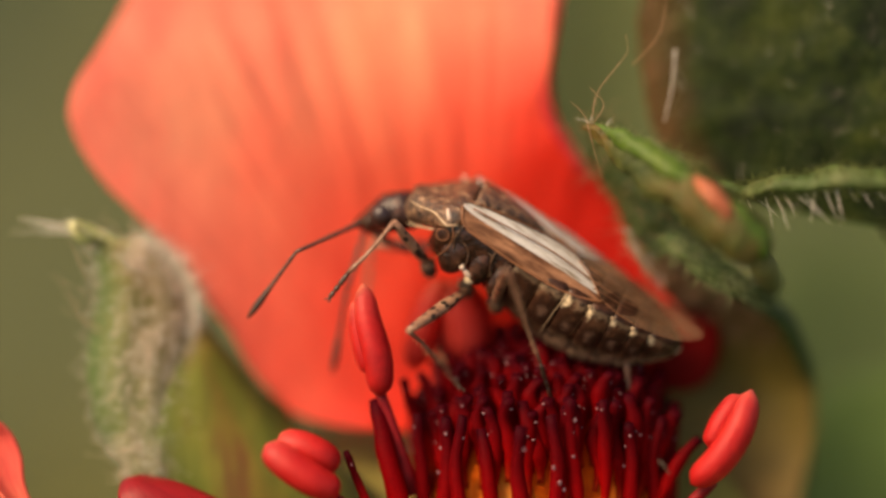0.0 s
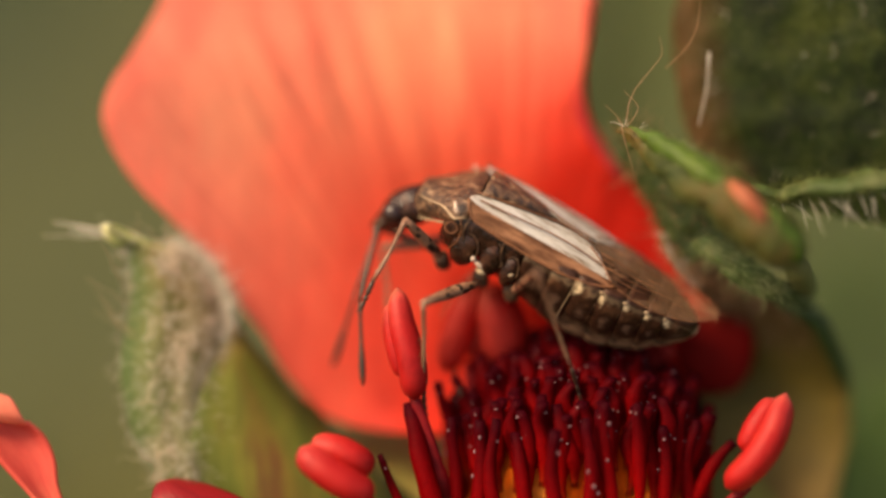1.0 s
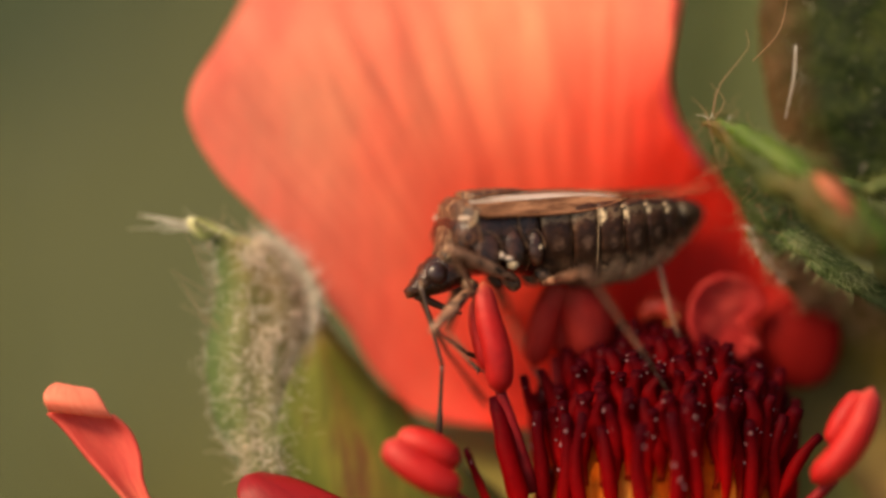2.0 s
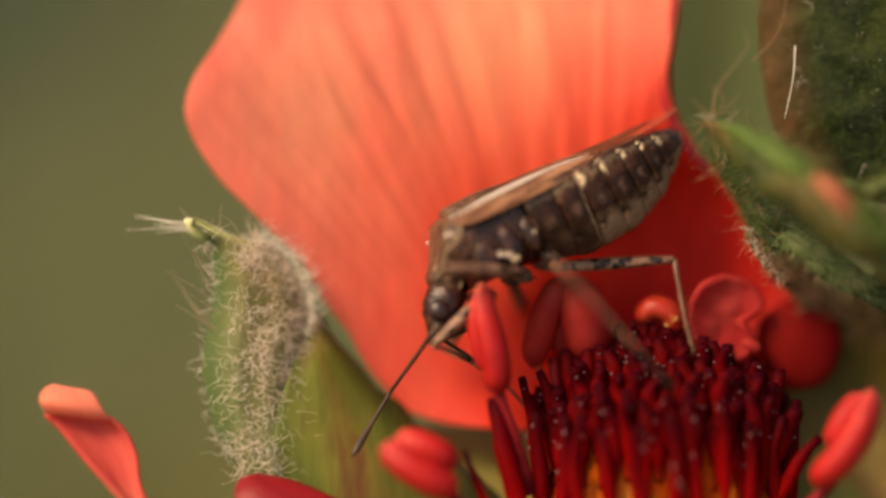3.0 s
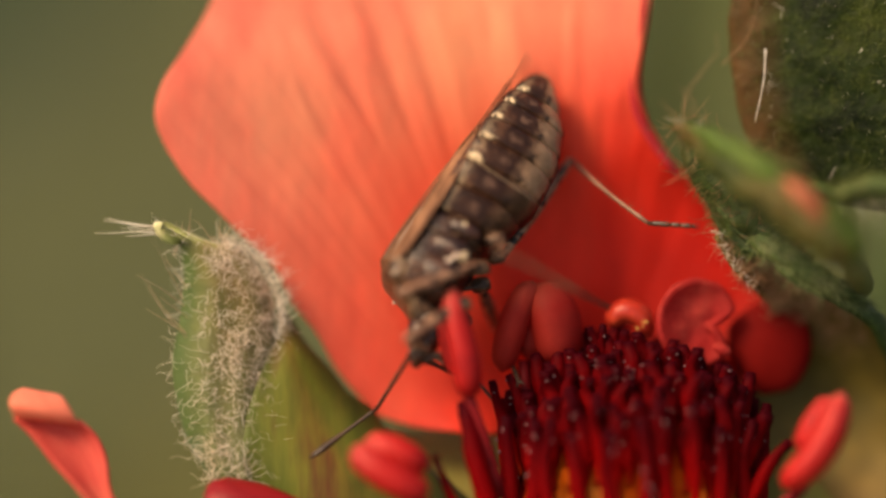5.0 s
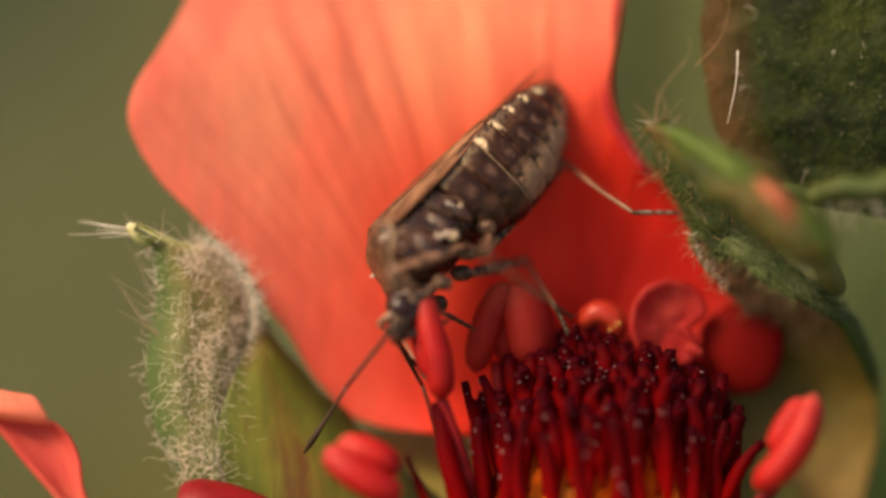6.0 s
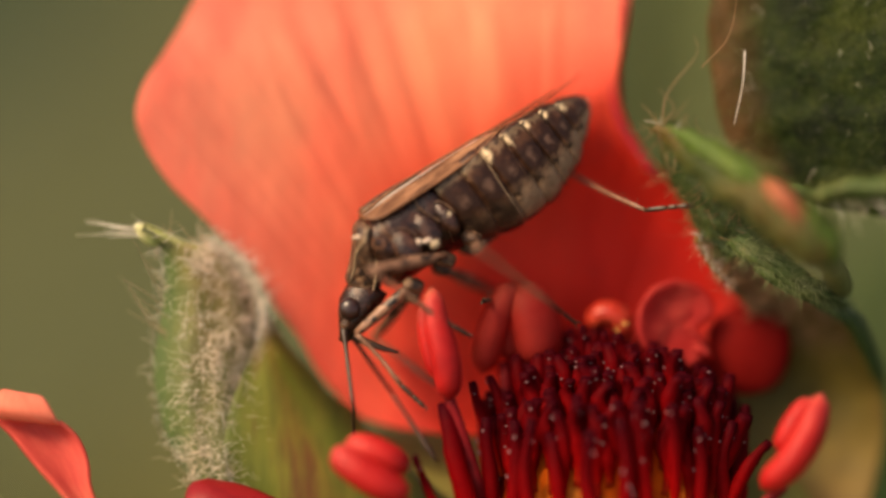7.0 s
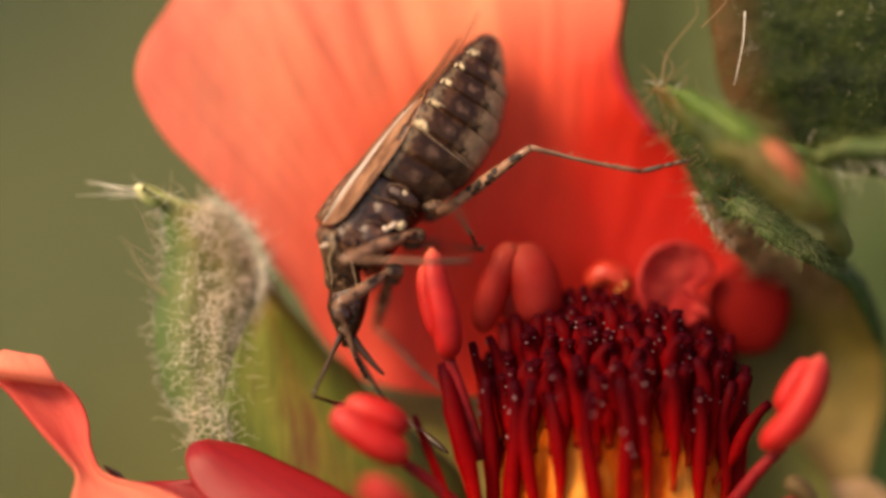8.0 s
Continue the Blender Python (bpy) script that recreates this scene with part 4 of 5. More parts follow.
stem_down("stem", (12.38, 2.2, 0.69), leaf, 0.5, 0.9, (20, 20), ((13.79, 3, -0.12), (15.22, 4, -2.17)))
hair_stuff("hairs", leaf, HAIR_GREEN, roots_on(blade, 5200, 7, lambda c, n: n.y < 0), 0.26, 0.008, 0.5, "dense short green hairs", 14)
# Stubby pale hairs, added as the bright glints on the blade.
hair_stuff("hairs", leaf, HAIR, roots_on(blade, 260, 18, lambda c, n: n.y < 0), 0.10, 0.013, 0.1, "short pale hairs standing in for glints on the leaf", 25, steps=2)
hair_stuff("long_hairs", leaf, HAIR, roots_on(blade, 45, 8, lambda c, n: n.y < 0, (0, 0, -0.6)), 0.45, 0.006, 0.3, "scattered pale hairs", 15)
bm = bmesh.new()
tube(bm, spline([(7.15, 1.2, 4.69), (7.1, 1.2, 3.91), (6.9, 1.2, 2.95)], 8), [0.015 - 0.001 * k for k in range(9)], 5)
part("long_hair", bm, HAIR, leaf, "single pale straight hair")

side_leaf = thing("leaf", "narrow fresh green leaf with pale hairs below", "leaf")
bm = bmesh.new()
path = spline([(7.87, 0.8, 1.36), (8.64, 0.1, 1.28), (9.68, -0.6, 1.41), (10.86, -0.9, 1.58), (12.46, -0.8, 1.48)], 20)
tube(bm, path, [0.10 + 0.28 * min(1, k / 9) for k in range(21)], 16, 0.6)
for v in bm.verts:
    v.co += 0.16 * noise.noise_vector(v.co * 1.3) + 0.06 * noise.noise_vector(v.co * 4)
blade2 = part("blade", bm, LEAF_BRACT, side_leaf)
hair_stuff("hairs", side_leaf, HAIR, [(p + Vector((0, -0.1, -0.2)), (0.45, -0.4, -1)) for p in path[5:]], 0.95, 0.012, 0.12, "long pale hairs", 16)
hair_stuff("hairs", side_leaf, HAIR_GREEN, roots_on(blade2, 900, 9), 0.28, 0.009, 0.35, "short hairs", 17)
stem_down("stem", (12.36, -0.8, 1.45), side_leaf, 0.35, 0.8, (20, 14), ((13.68, 1.5, 0.82), (15.41, 3, -1.61)))

under_leaf = thing("leaf", "narrow pale green hairy bract under the bud", "leaf")
under_rows = [((6.75, 1.3, 0.2), (7.15, 1.3, 0.28)), ((7.15, 1.1, -0.23), (7.66, 1.0, -0.01)), ((7.73, 1.0, -0.68), (8.26, 0.9, -0.41)),
    ((8.48, 1.0, -1.08), (8.93, 1.0, -0.79)), ((8.92, 1.3, -1.17), (9.14, 1.3, -1.03)), ((9.51, 2.4, -1.47), (9.64, 2.4, -1.39))]
blade3 = part("blade", sheet(under_rows, 18, 34, -0.15, lambda s, v: 0.12 * noise.noise(Vector((s * 5, v * 9, 3))), 0.12, 0.08, 4.0), LEAF_BRACT, under_leaf)
hair_stuff("hairs", under_leaf, HAIR_PALE_GREEN, roots_on(blade3, 420, 19, lambda c, n: n.y < 0.2, (0.5, 0, -0.6)), 0.42, 0.006, 0.15, "silky pale green hairs", 21)
stem_down("stem", (9.6, 2.6, -1.4), under_leaf, 0.2, 0.8, (0, 18), ((9.79, 4.6, -2.45), (8.48, 6, -4.39)))
back_rows = [((5.03, 2.0, 3.02), (5.27, 2.0, 2.97)), ((5.32, 2.0, 2.23), (6.12, 1.8, 2.56)), ((5.62, 2.0, 1.36), (6.79, 1.7, 1.76)),
    ((6.07, 1.9, 0.42), (7.33, 1.6, 0.95)), ((6.5, 1.8, 0.04), (7.86, 1.6, 0.28)), ((6.93, 1.8, -0.09), (8.27, 1.7, -0.32))]
scale_leaf = thing("leaf", "dark green hairy bract behind the bud", "leaf")
blade4 = part("blade", sheet(back_rows, 20, 40, -0.25, lambda s, v: 0.16 * noise.noise(Vector((s * 5, v * 8, 4))), 0.12, 0.15, 12.0), LEAF_RIM, scale_leaf)
hair_stuff("hairs", scale_leaf, HAIR_BROWN, roots_on(blade4, 110, 29, lambda c, n: n.y < 0), 0.8, 0.010, 0.2, "brown hairs", 23)
hair_stuff("hairs", scale_leaf, HAIR_GREEN, roots_on(blade4, 900, 30, lambda c, n: n.y < 0), 0.35, 0.010, 0.3, "green hairs", 24)
stem_down("stem", (6.55, 1.7, 0.01), scale_leaf, 0.25, 0.7, (8, 16), ((7.06, 4.6, -1.08), (7.52, 6, -2.74)))

far_leaf = thing("leaf", "bright green leaf low behind the flower", "leaf")
far_rows = [((9.44, 9, -9.21), (14.13, 8, -8.47)), ((9.86, 9, -7.11), (14.82, 8, -6.38)), ((10.4, 9, -5.3), (14.82, 8, -4.2)), ((11.2, 9, -3.4), (14.13, 8, -2.7))]
part("blade", sheet(far_rows, 12, 14, 0.5, None, 0.2, 0.2, 14.0), surface("bright_leaf", [(0.3, (0.10, 0.19, 0.04)), (0.7, (0.18, 0.29, 0.075))], 120, rough=0.6, bump=0, thin=0.3), far_leaf)
stem_down("stem", (11.4, 9, -8.93), far_leaf, 0.5, 0.9, (10, 20))

# blurred growth further behind
def broad_leaf(rows, foot, material, label):
    ob = thing("leaf", label, "leaf")
    part("blade", sheet(rows, 10, 12, 1.0, None, 0.3, 0.6, 21.0), material, ob)
    stem_down("stem", foot, ob, 0.7, 1.0, (0, 30))


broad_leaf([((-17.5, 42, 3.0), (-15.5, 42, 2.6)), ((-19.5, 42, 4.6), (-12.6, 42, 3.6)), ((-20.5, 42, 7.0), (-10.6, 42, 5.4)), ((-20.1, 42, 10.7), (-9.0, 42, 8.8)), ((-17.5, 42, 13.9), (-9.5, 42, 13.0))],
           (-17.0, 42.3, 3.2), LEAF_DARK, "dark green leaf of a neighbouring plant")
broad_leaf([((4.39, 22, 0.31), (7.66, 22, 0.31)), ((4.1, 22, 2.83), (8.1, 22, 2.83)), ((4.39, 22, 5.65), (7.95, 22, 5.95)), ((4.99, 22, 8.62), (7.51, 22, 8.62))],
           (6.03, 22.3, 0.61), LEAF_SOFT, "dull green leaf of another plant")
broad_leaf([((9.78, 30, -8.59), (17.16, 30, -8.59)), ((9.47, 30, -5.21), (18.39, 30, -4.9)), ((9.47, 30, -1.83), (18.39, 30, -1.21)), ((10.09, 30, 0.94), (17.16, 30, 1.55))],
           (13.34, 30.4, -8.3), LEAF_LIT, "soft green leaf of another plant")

# An added leaf, there only to lighten the blurred background low on the left.
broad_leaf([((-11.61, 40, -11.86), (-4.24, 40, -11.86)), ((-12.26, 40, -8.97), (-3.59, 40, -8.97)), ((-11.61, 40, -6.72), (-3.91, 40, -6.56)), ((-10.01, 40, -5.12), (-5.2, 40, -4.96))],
           (-8.1, 40.4, -11.55), LEAF_PALE, "pale olive leaf added to lighten the background at lower left")


# ---- bug ----
# Bug space: millimetres, x forward, y to its left, z towards its back.
bug = thing("plant_bug", "mottled brown plant bug with clear-tipped wings, feeding head down", "insect")


def loft(rings, n=24, z_side=0.1):
    """rings: (x, top, bottom, half width, height of the side edge)."""
    bm = bmesh.new()
    uv = bm.loops.layers.uv.verify()
    prev = None
    loops = []
    for x, top, bot, half, zs in rings:
        ring = []
        for k in range(n):
            a = k / n * math.tau
            c, s = math.cos(a), math.sin(a)
            y = half * math.copysign(abs(c) ** 0.85, c)
            z = zs + (top - zs) * abs(s) ** 0.9 if s >= 0 else zs - (zs - bot) * abs(s) ** 0.9
            ring.append(bm.verts.new((x, y, z)))
        if prev:
            for k in range(n):
                f = bm.faces.new((prev[k], prev[(k + 1) % n], ring[(k + 1) % n], ring[k]))
                for lp, (p, q) in zip(f.loops, ((k, 0), (k + 1, 0), (k + 1, 1), (k, 1))):
                    lp[uv].uv = (p / n, (len(loops) - 1 + q) / (len(rings) - 1))
        prev = ring
        loops.append(ring)
    bm.faces.new(loops[0])
    bm.faces.new(list(reversed(loops[-1])))
    bmesh.ops.recalc_face_normals(bm, faces=bm.faces)
    return bm


PROFILE = [(3.05, 0.0, -0.68, 0.48, -0.3), (2.6, 0.25, -0.86, 0.78, -0.2), (2.2, 0.56, -0.95, 1.06, 0.0), (1.9, 0.74, -1.0, 1.2, 0.12), (1.4, 0.80, -1.04, 1.18, 0.14), (0.7, 0.75, -1.12, 1.12, 0.14),
           (0.1, 0.62, -1.30, 1.16, 0.17), (-1.1, 0.48, -1.70, 1.30, 0.20), (-2.2, 0.36, -1.72, 1.24, 0.16), (-3.1, 0.26, -1.45, 0.98, 0.04), (-3.7, 0.10, -1.06, 0.66, -0.08), (-4.05, -0.02, -0.78, 0.42, -0.2), (-4.28, -0.16, -0.56, 0.18, -0.3)]


def section(x):
    for a, b in zip(PROFILE, PROFILE[1:]):
        if a[0] >= x >= b[0]:
            f = (a[0] - x) / (a[0] - b[0])
            f = f * f * (3 - 2 * f) * 0.5 + f * 0.5
            return [u + (v - u) * f for u, v in zip(a, b)]
    return list(PROFILE[-1] if x < PROFILE[-1][0] else PROFILE[0])


def slice_of(x0, x1, n=6, grow=0.0, round_in=0.03):
    rings = []
    for k in range(n + 1):
        x = x0 + (x1 - x0) * k / n
        _, t, b, h, z = section(x)
        g = grow - (round_in if k in (0, n) else 0)
        rings.append((x, t + g, b - g, h + g, z))
    return rings


# thorax
part("thorax", loft(slice_of(2.2, 0.05, 10, -0.03, 0.12)), CHITIN_DARK, bug, "dark brown pitted side plates")
rings = []
for x, t, b, h in ((3.04, 0.06, -0.70, 0.34), (2.96, 0.17, -0.74, 0.42), (2.84, 0.22, -0.72, 0.50), (2.70, 0.29, -0.68, 0.60), (2.54, 0.38, -0.60, 0.72), (2.38, 0.48, -0.48, 0.87), (2.22, 0.59, -0.36, 1.01), (2.08, 0.71, -0.2, 1.14),
                   (1.95, 0.81, -0.05, 1.22), (1.8, 0.83, 0.1, 1.2), (1.68, 0.82, 0.2, 1.14)):
    rings.append((x, t, b, h, min(0.28 if x > 1.9 else 0.4, 0.5 * (t + b) + 0.25)))
NECK = Vector((1.95, 0, 0.62))
pron = part("pronotum", loft([(x - NECK.x, t - NECK.z, b - NECK.z, h, z - NECK.z) for x, t, b, h, z in rings]), CHITIN, bug, "pitted brown neck shield")
for side in (1, -1):
    bm = bmesh.new()
    tube(bm, [(x - NECK.x, side * (h + 0.012), z - NECK.z) for x, t, b, h, z in rings[1:]], [0.016, 0.02, 0.024, 0.028, 0.03, 0.032, 0.034, 0.034, 0.032, 0.026], 7)
    part("shield_rim", bm, TAN, pron, "pale side rim of the neck shield")
    bm = bmesh.new()
    lower = [(x - NECK.x, side * h * 0.72, b + 0.16 * (z - b) - NECK.z) for x, t, b, h, z in rings[1:-1]]
    tube(bm, lower, [0.012, 0.018, 0.022, 0.025, 0.027, 0.028, 0.028, 0.026, 0.02], 7)
    part("shield_seam", bm, TAN, pron, "pale lower seam of the neck shield")
bm = bmesh.new()
tube(bm, spline([(1.62, 0.0, 0.85), (1.0, 0.0, 0.88), (0.3, 0.0, 0.84), (-0.1, 0.0, 0.78)], 8), [0.66, 0.6, 0.52, 0.44, 0.36, 0.27, 0.18, 0.1, 0.03], 10, 0.3, side_dir=(0, 1, 0))
part("scutellum", bm, CHITIN, bug, "triangular back plate")
for side in (1, -1):
    bm = bmesh.new()
    for k in range(18):
        a, b = k / 18 * math.tau, (k + 1) / 18 * math.tau
        tube(bm, [(1.97 + 0.15 * math.cos(q), side * 1.22, 0.02 + 0.15 * math.sin(q)) for q in (a, b)], [0.019, 0.019], 5)
    part("spiracle_ring", bm, WING_RIB, bug, "pale ring on the shoulder")
    bm = bmesh.new()
    tube(bm, [Vector(p) - NECK for p in ((2.14, side * 0.98, 0.56), (2.02, side * 1.10, 0.45), (1.9, side * 1.17, 0.33))], [0.04, 0.06, 0.035], 8)
    part("shoulder_mark", bm, IVORY, pron, "ivory shoulder mark")
    bm = bmesh.new()
    tube(bm, spline([(1.86, side * 1.24, 0.36), (1.72, side * 1.27, 0.1), (1.72, side * 1.24, -0.25), (1.85, side * 1.1, -0.6), (1.95, side * 0.9, -0.9)], 14), [0.014] * 10 + [0.012, 0.010, 0.008, 0.006, 0.004], 6)
    part("collar_line", bm, WING_RIB, bug, "thin tan line behind the neck shield")
    bm = bmesh.new()
    ball(bm, (1.2, side * 1.1, -0.55), 0.08)
    tube(bm, spline([(1.16, side * 1.1, -0.6), (1.0, side * 1.07, -0.66), (0.82, side * 1.03, -0.68)], 6), rounded(None, 0.035, 0.07, 0.03, 6), 8)
    part("scent_gland", bm, IVORY, bug, "ivory scent gland")
    bm = bmesh.new()
    tube(bm, spline([(1.05, side * 0.95, -0.86), (0.9, side * 0.98, -0.80), (0.75, side * 0.98, -0.82)], 6), rounded(None, 0.07, 0.14, 0.06, 6), 8)
    tube(bm, spline([(0.35, side * 1.08, -0.62), (0.25, side * 1.1, -0.52), (0.18, side * 1.1, -0.42)], 6), rounded(None, 0.04, 0.08, 0.04, 6), 8)
    part("coxa_plate", bm, PALE, bug, "pale coxal plates")
    bm = bmesh.new()
    for x, z0, z1 in ((1.55, 0.6, -0.9), (0.55, 0.5, -1.0)):
        pts = []
        for k in range(9):
            z = z0 + (z1 - z0) * k / 8
            _, t, b, h, zs = section(x)
            f = (z - zs) / ((t - zs) if z > zs else (zs - b))
            pts.append((x + 0.12 * math.sin(k * 0.7), side * (h * max(0.05, 1 - abs(f) ** 2.2) ** 0.5 + 0.01), z))
        tube(bm, pts, [0.03] * 9, 6)
    part("suture", bm, CHITIN, bug, "raised seam")
    for cx, cz, rx, rz in ((1.5, -0.42, 0.36, 0.5), (0.82, -0.40, 0.30, 0.52), (0.3, -0.5, 0.22, 0.46)):
        h = section(cx)[3]
        bm = bmesh.new()
        ball(bm, (cx, side * (h - 0.17), cz), 1.0, (rx, 0.2, rz), u=16, v=12)
        part("side_plate", bm, CHITIN_DARK, bug, "bulging dark side plate")
        bm = bmesh.new()
        arc = [(cx + rx * 0.95 * math.cos(q), side * (h - 0.05), cz + rz * 0.95 * math.sin(q)) for q in [k * 0.3 + 0.9 for k in range(9)]]
        tube(bm, arc, [0.02] * 9, 6)
        part("plate_rim", bm, CHITIN, bug, "paler rim of the side plate")
    for x in (1.85, 0.85, 0.05):
        bm = bmesh.new()
        tube(bm, spline([(x + 0.2, side * 0.62, -1.0), (x + 0.02, side * 0.6, -1.25), (x - 0.1, side * 0.5, -1.42)], 6), rounded(None, 0.15, 0.20, 0.13, 6), 10)
        part("coxa", bm, CHITIN, bug, "brown leg base")

# abdomen in rings, with pale joints and studs along the side edge
cuts = [0.1, -0.62, -1.28, -1.92, -2.52, -3.06, -3.52, -4.28]
for k in range(7):
    part("abdomen_ring", loft(slice_of(cuts[k], cuts[k + 1], 5, 0.0, 0.035)), BELLY, bug)
for x in cuts[1:-1]:
    _, t, b, h, z = section(x)
    for side in (1, -1):
        pts = []
        for i in range(13):
            a = (i / 12) * math.pi * (0.5 if x == -1.28 else 0.22)
            c, s = math.cos(a), math.sin(a)
            pts.append((x + 0.12 * math.sin(2 * a), side * (h - 0.004) * c ** 0.85, z - (z - b - 0.004) * s ** 0.9))
        bm = bmesh.new()
        tube(bm, pts, [(0.013 if x == -1.28 else 0.006) * (1 - 0.05 * k) for k in range(13)], 5)
        part("joint_line", bm, TAN if x == -1.28 else CHITIN, bug, "pale seam between belly rings")
for k in range(1, 6):
    for side in (1, -1):
        x = cuts[k + 1]
        _, t, b, h, z = section(x)
        bm = bmesh.new()
        ball(bm, (x, side * (h - 0.01), z - 0.02), 1.0, (0.03 if k < 2 else 0.065, 0.03, 0.025 if k < 2 else 0.05), u=8, v=6)
        part("edge_stud", bm, TAN, bug, "cream spot on the side edge")
bm = bmesh.new()
tube(bm, spline([(-3.9, 0, -0.36), (-4.16, 0, -0.38), (-4.32, 0, -0.42)], 6), rounded(None, 0.22, 0.22, 0.12, 6), 12)
part("tail_tip", bm, PALE, bug, "cream tail tip")

# wings: leathery forewing with pale cells, dark veins, clear membrane
def wing_z(x, y):
    top = np.interp(x, [-4.6, -3.4, -2.3, -1.0, 0.0, 1.0, 1.9], [0.22, 0.32, 0.44, 0.62, 0.76, 0.83, 0.82])
    rear = min(1.0, max(0.0, (-x - 0.2) / 2.6))
    rear = rear * rear * (3 - 2 * rear)
    return float(top) - (0.05 + 0.17 * rear) * (abs(y) / 1.05) ** 2 - 1.55 * max(0.0, abs(y) - 1.0) * (1 - rear)


for side in (1, -1):
    lift = 0.02 if side > 0 else 0.0
    def at(x, y, up=0.0):
        return Vector((x, side * y, wing_z(x, y) + lift + up))
    rows = [(at(1.84, 0.80), at(1.86, 0.92)), (at(1.6, 0.60), at(1.6, 1.02)), (at(1.0, 0.50), at(1.1, 1.05)), (at(0.3, 0.30), at(0.2, 1.06)), (at(-0.5, 0.08), at(-0.8, 1.03)), (at(-1.1, 0.12), at(-1.7, 0.96)), (at(-1.5, 0.35), at(-2.0, 0.92))]
    rows = rows if side > 0 else [(b, a) for a, b in rows]
    fw = part("forewing", sheet(rows, 14, 22, 0.0, None, 0.03), WING_CELL, bug, "glassy whitish forewing with brown veins")
    rim = [(at(1.86, 0.92), at(1.88, 0.98)), (at(1.6, 1.02), at(1.62, 1.20)), (at(1.1, 1.05), at(1.1, 1.26)), (at(0.2, 1.06), at(0.2, 1.29)), (at(-0.8, 1.03), at(-0.9, 1.28)), (at(-1.7, 0.96), at(-1.8, 1.16)), (at(-2.0, 0.92), at(-2.15, 1.0))]
    rim = rim if side > 0 else [(b, a) for a, b in rim]
    part("wing_margin", sheet(rim, 5, 22, 0.0, None, 0.05), WING, fw, "tan wing margin")
    bm = bmesh.new()
    for line in ([(1.86, 0.98), (1.62, 1.20), (1.0, 1.27), (0.2, 1.30), (-0.9, 1.29), (-1.8, 1.17), (-2.15, 1.0)], [(1.6, 0.86), (0.6, 0.84), (-0.6, 0.66), (-1.7, 0.66)]):
        tube(bm, spline([at(x, y, 0.02) for x, y in line], 14), [0.04 if line[0][1] > 0.9 else 0.025] * 15, 8, 0.7)
    part("wing_vein", bm, WING_RIB, fw, "tan vein")
    bm = bmesh.new()
    for line in ([(-1.2, 0.30), (-1.6, 0.6), (-2.0, 0.98)], [(1.75, 0.62), (0.9, 0.48), (0.2, 0.28), (-0.5, 0.08), (-1.2, 0.12)]):
        tube(bm, spline([at(x, y, 0.045) for x, y in line], 12), [0.028] * 13, 6, 0.6)
    part("wing_vein", bm, WING_RIB, fw, "brown vein")
    rows = [(at(-0.9, 0.05), at(-1.95, 1.0)), (at(-2.1, -0.35), at(-2.6, 1.05)), (at(-3.1, -0.42), at(-3.4, 0.98)), (at(-3.9, -0.35, 0.02), at(-4.1, 0.75)), (at(-4.6, -0.05, 0.02), at(-4.65, 0.2))]
    rows = rows if side > 0 else [(b, a) for a, b in rows]
    mem = part("wing_membrane", sheet(rows, 12, 18, 0.0, None), MEMBRANE, fw, "clear smoky wing membrane")
    bm = bmesh.new()
    tube(bm, spline([at(-1.9, 0.95, 0.01), at(-2.6, 1.04, 0.0), at(-3.4, 0.97, 0.0), at(-4.1, 0.74, 0.01), at(-4.6, 0.2, 0.02)], 14), [0.02 - 0.001 * k for k in range(15)], 6, 0.8)
    part("membrane_rim", bm, WING, fw, "brown rim of the membrane")
    bm = bmesh.new()
    for k in range(4):
        y0, y1 = 0.25 + 0.2 * k, 0.0 + 0.15 * k
        tube(bm, [at(-1.5 - 0.1 * k, y0, 0.02), at(-2.6, y0 * 0.9, 0.02), at(-3.8, y1, 0.02)], [0.014, 0.012, 0.006], 4)
    part("membrane_vein", bm, WING, fw, "fine brown veins")

# head, which nods about the neck
PIVOT = Vector((2.8, 0, -0.5))
NAPE = Vector((2.75, 0, -0.35))
head_bm = loft([(x - NAPE.x, t - NAPE.z, b - NAPE.z, h, 0.0) for x, t, b, h in
                ((2.6, 0.15, -0.72, 0.42), (2.95, 0.2, -0.75, 0.46), (3.3, 0.18, -0.74, 0.46), (3.6, 0.02, -0.7, 0.38), (3.9, -0.2, -0.62, 0.26), (4.15, -0.38, -0.55, 0.1))])
head = part("head", head_bm, CHITIN_DARK, bug, "dark brown grainy head")
for side in (1, -1):
    bm = bmesh.new()
    ball(bm, (0.62, side * 0.38, 0.14), 0.26, (1.05, 0.8, 1.05), u=16, v=12)
    part("eye", bm, EYE, head, "glossy black-brown compound eye")
    bm = bmesh.new()
    tube(bm, [(0.86, side * 0.28, 0.02), (1.02, side * 0.32, 0.04), (1.1, side * 0.32, 0.05)], [0.12, 0.13, 0.1], 8)
    part("antenna_socket", bm, CHITIN, head, "brown antenna socket")
bm = bmesh.new()
tube(bm, spline([(0, 0, 0.04), (0.2, 0, -0.25), (0.45, 0, -0.65), (0.62, 0, -1.0)], 10), [0.13, 0.12, 0.11, 0.10, 0.095, 0.09, 0.08, 0.07, 0.06, 0.05, 0.03], 8)
BEAK = Vector((1.12, 0, -0.2))
rostrum = part("rostrum", bm, DARK_SHIN, head, "dark slender beak")


# legs and antennae: two links each, drawn along +x
def link(name, length, profile, material, parent, label="", bend=0.0, flat=0.9):
    n = len(profile) - 1
    bm = bmesh.new()
    tube(bm, spline([(0, 0, 0), (length * 0.5, 0, bend), (length, 0, 0)], n), profile, 10, flat)
    return part(name, bm, material, parent, label)


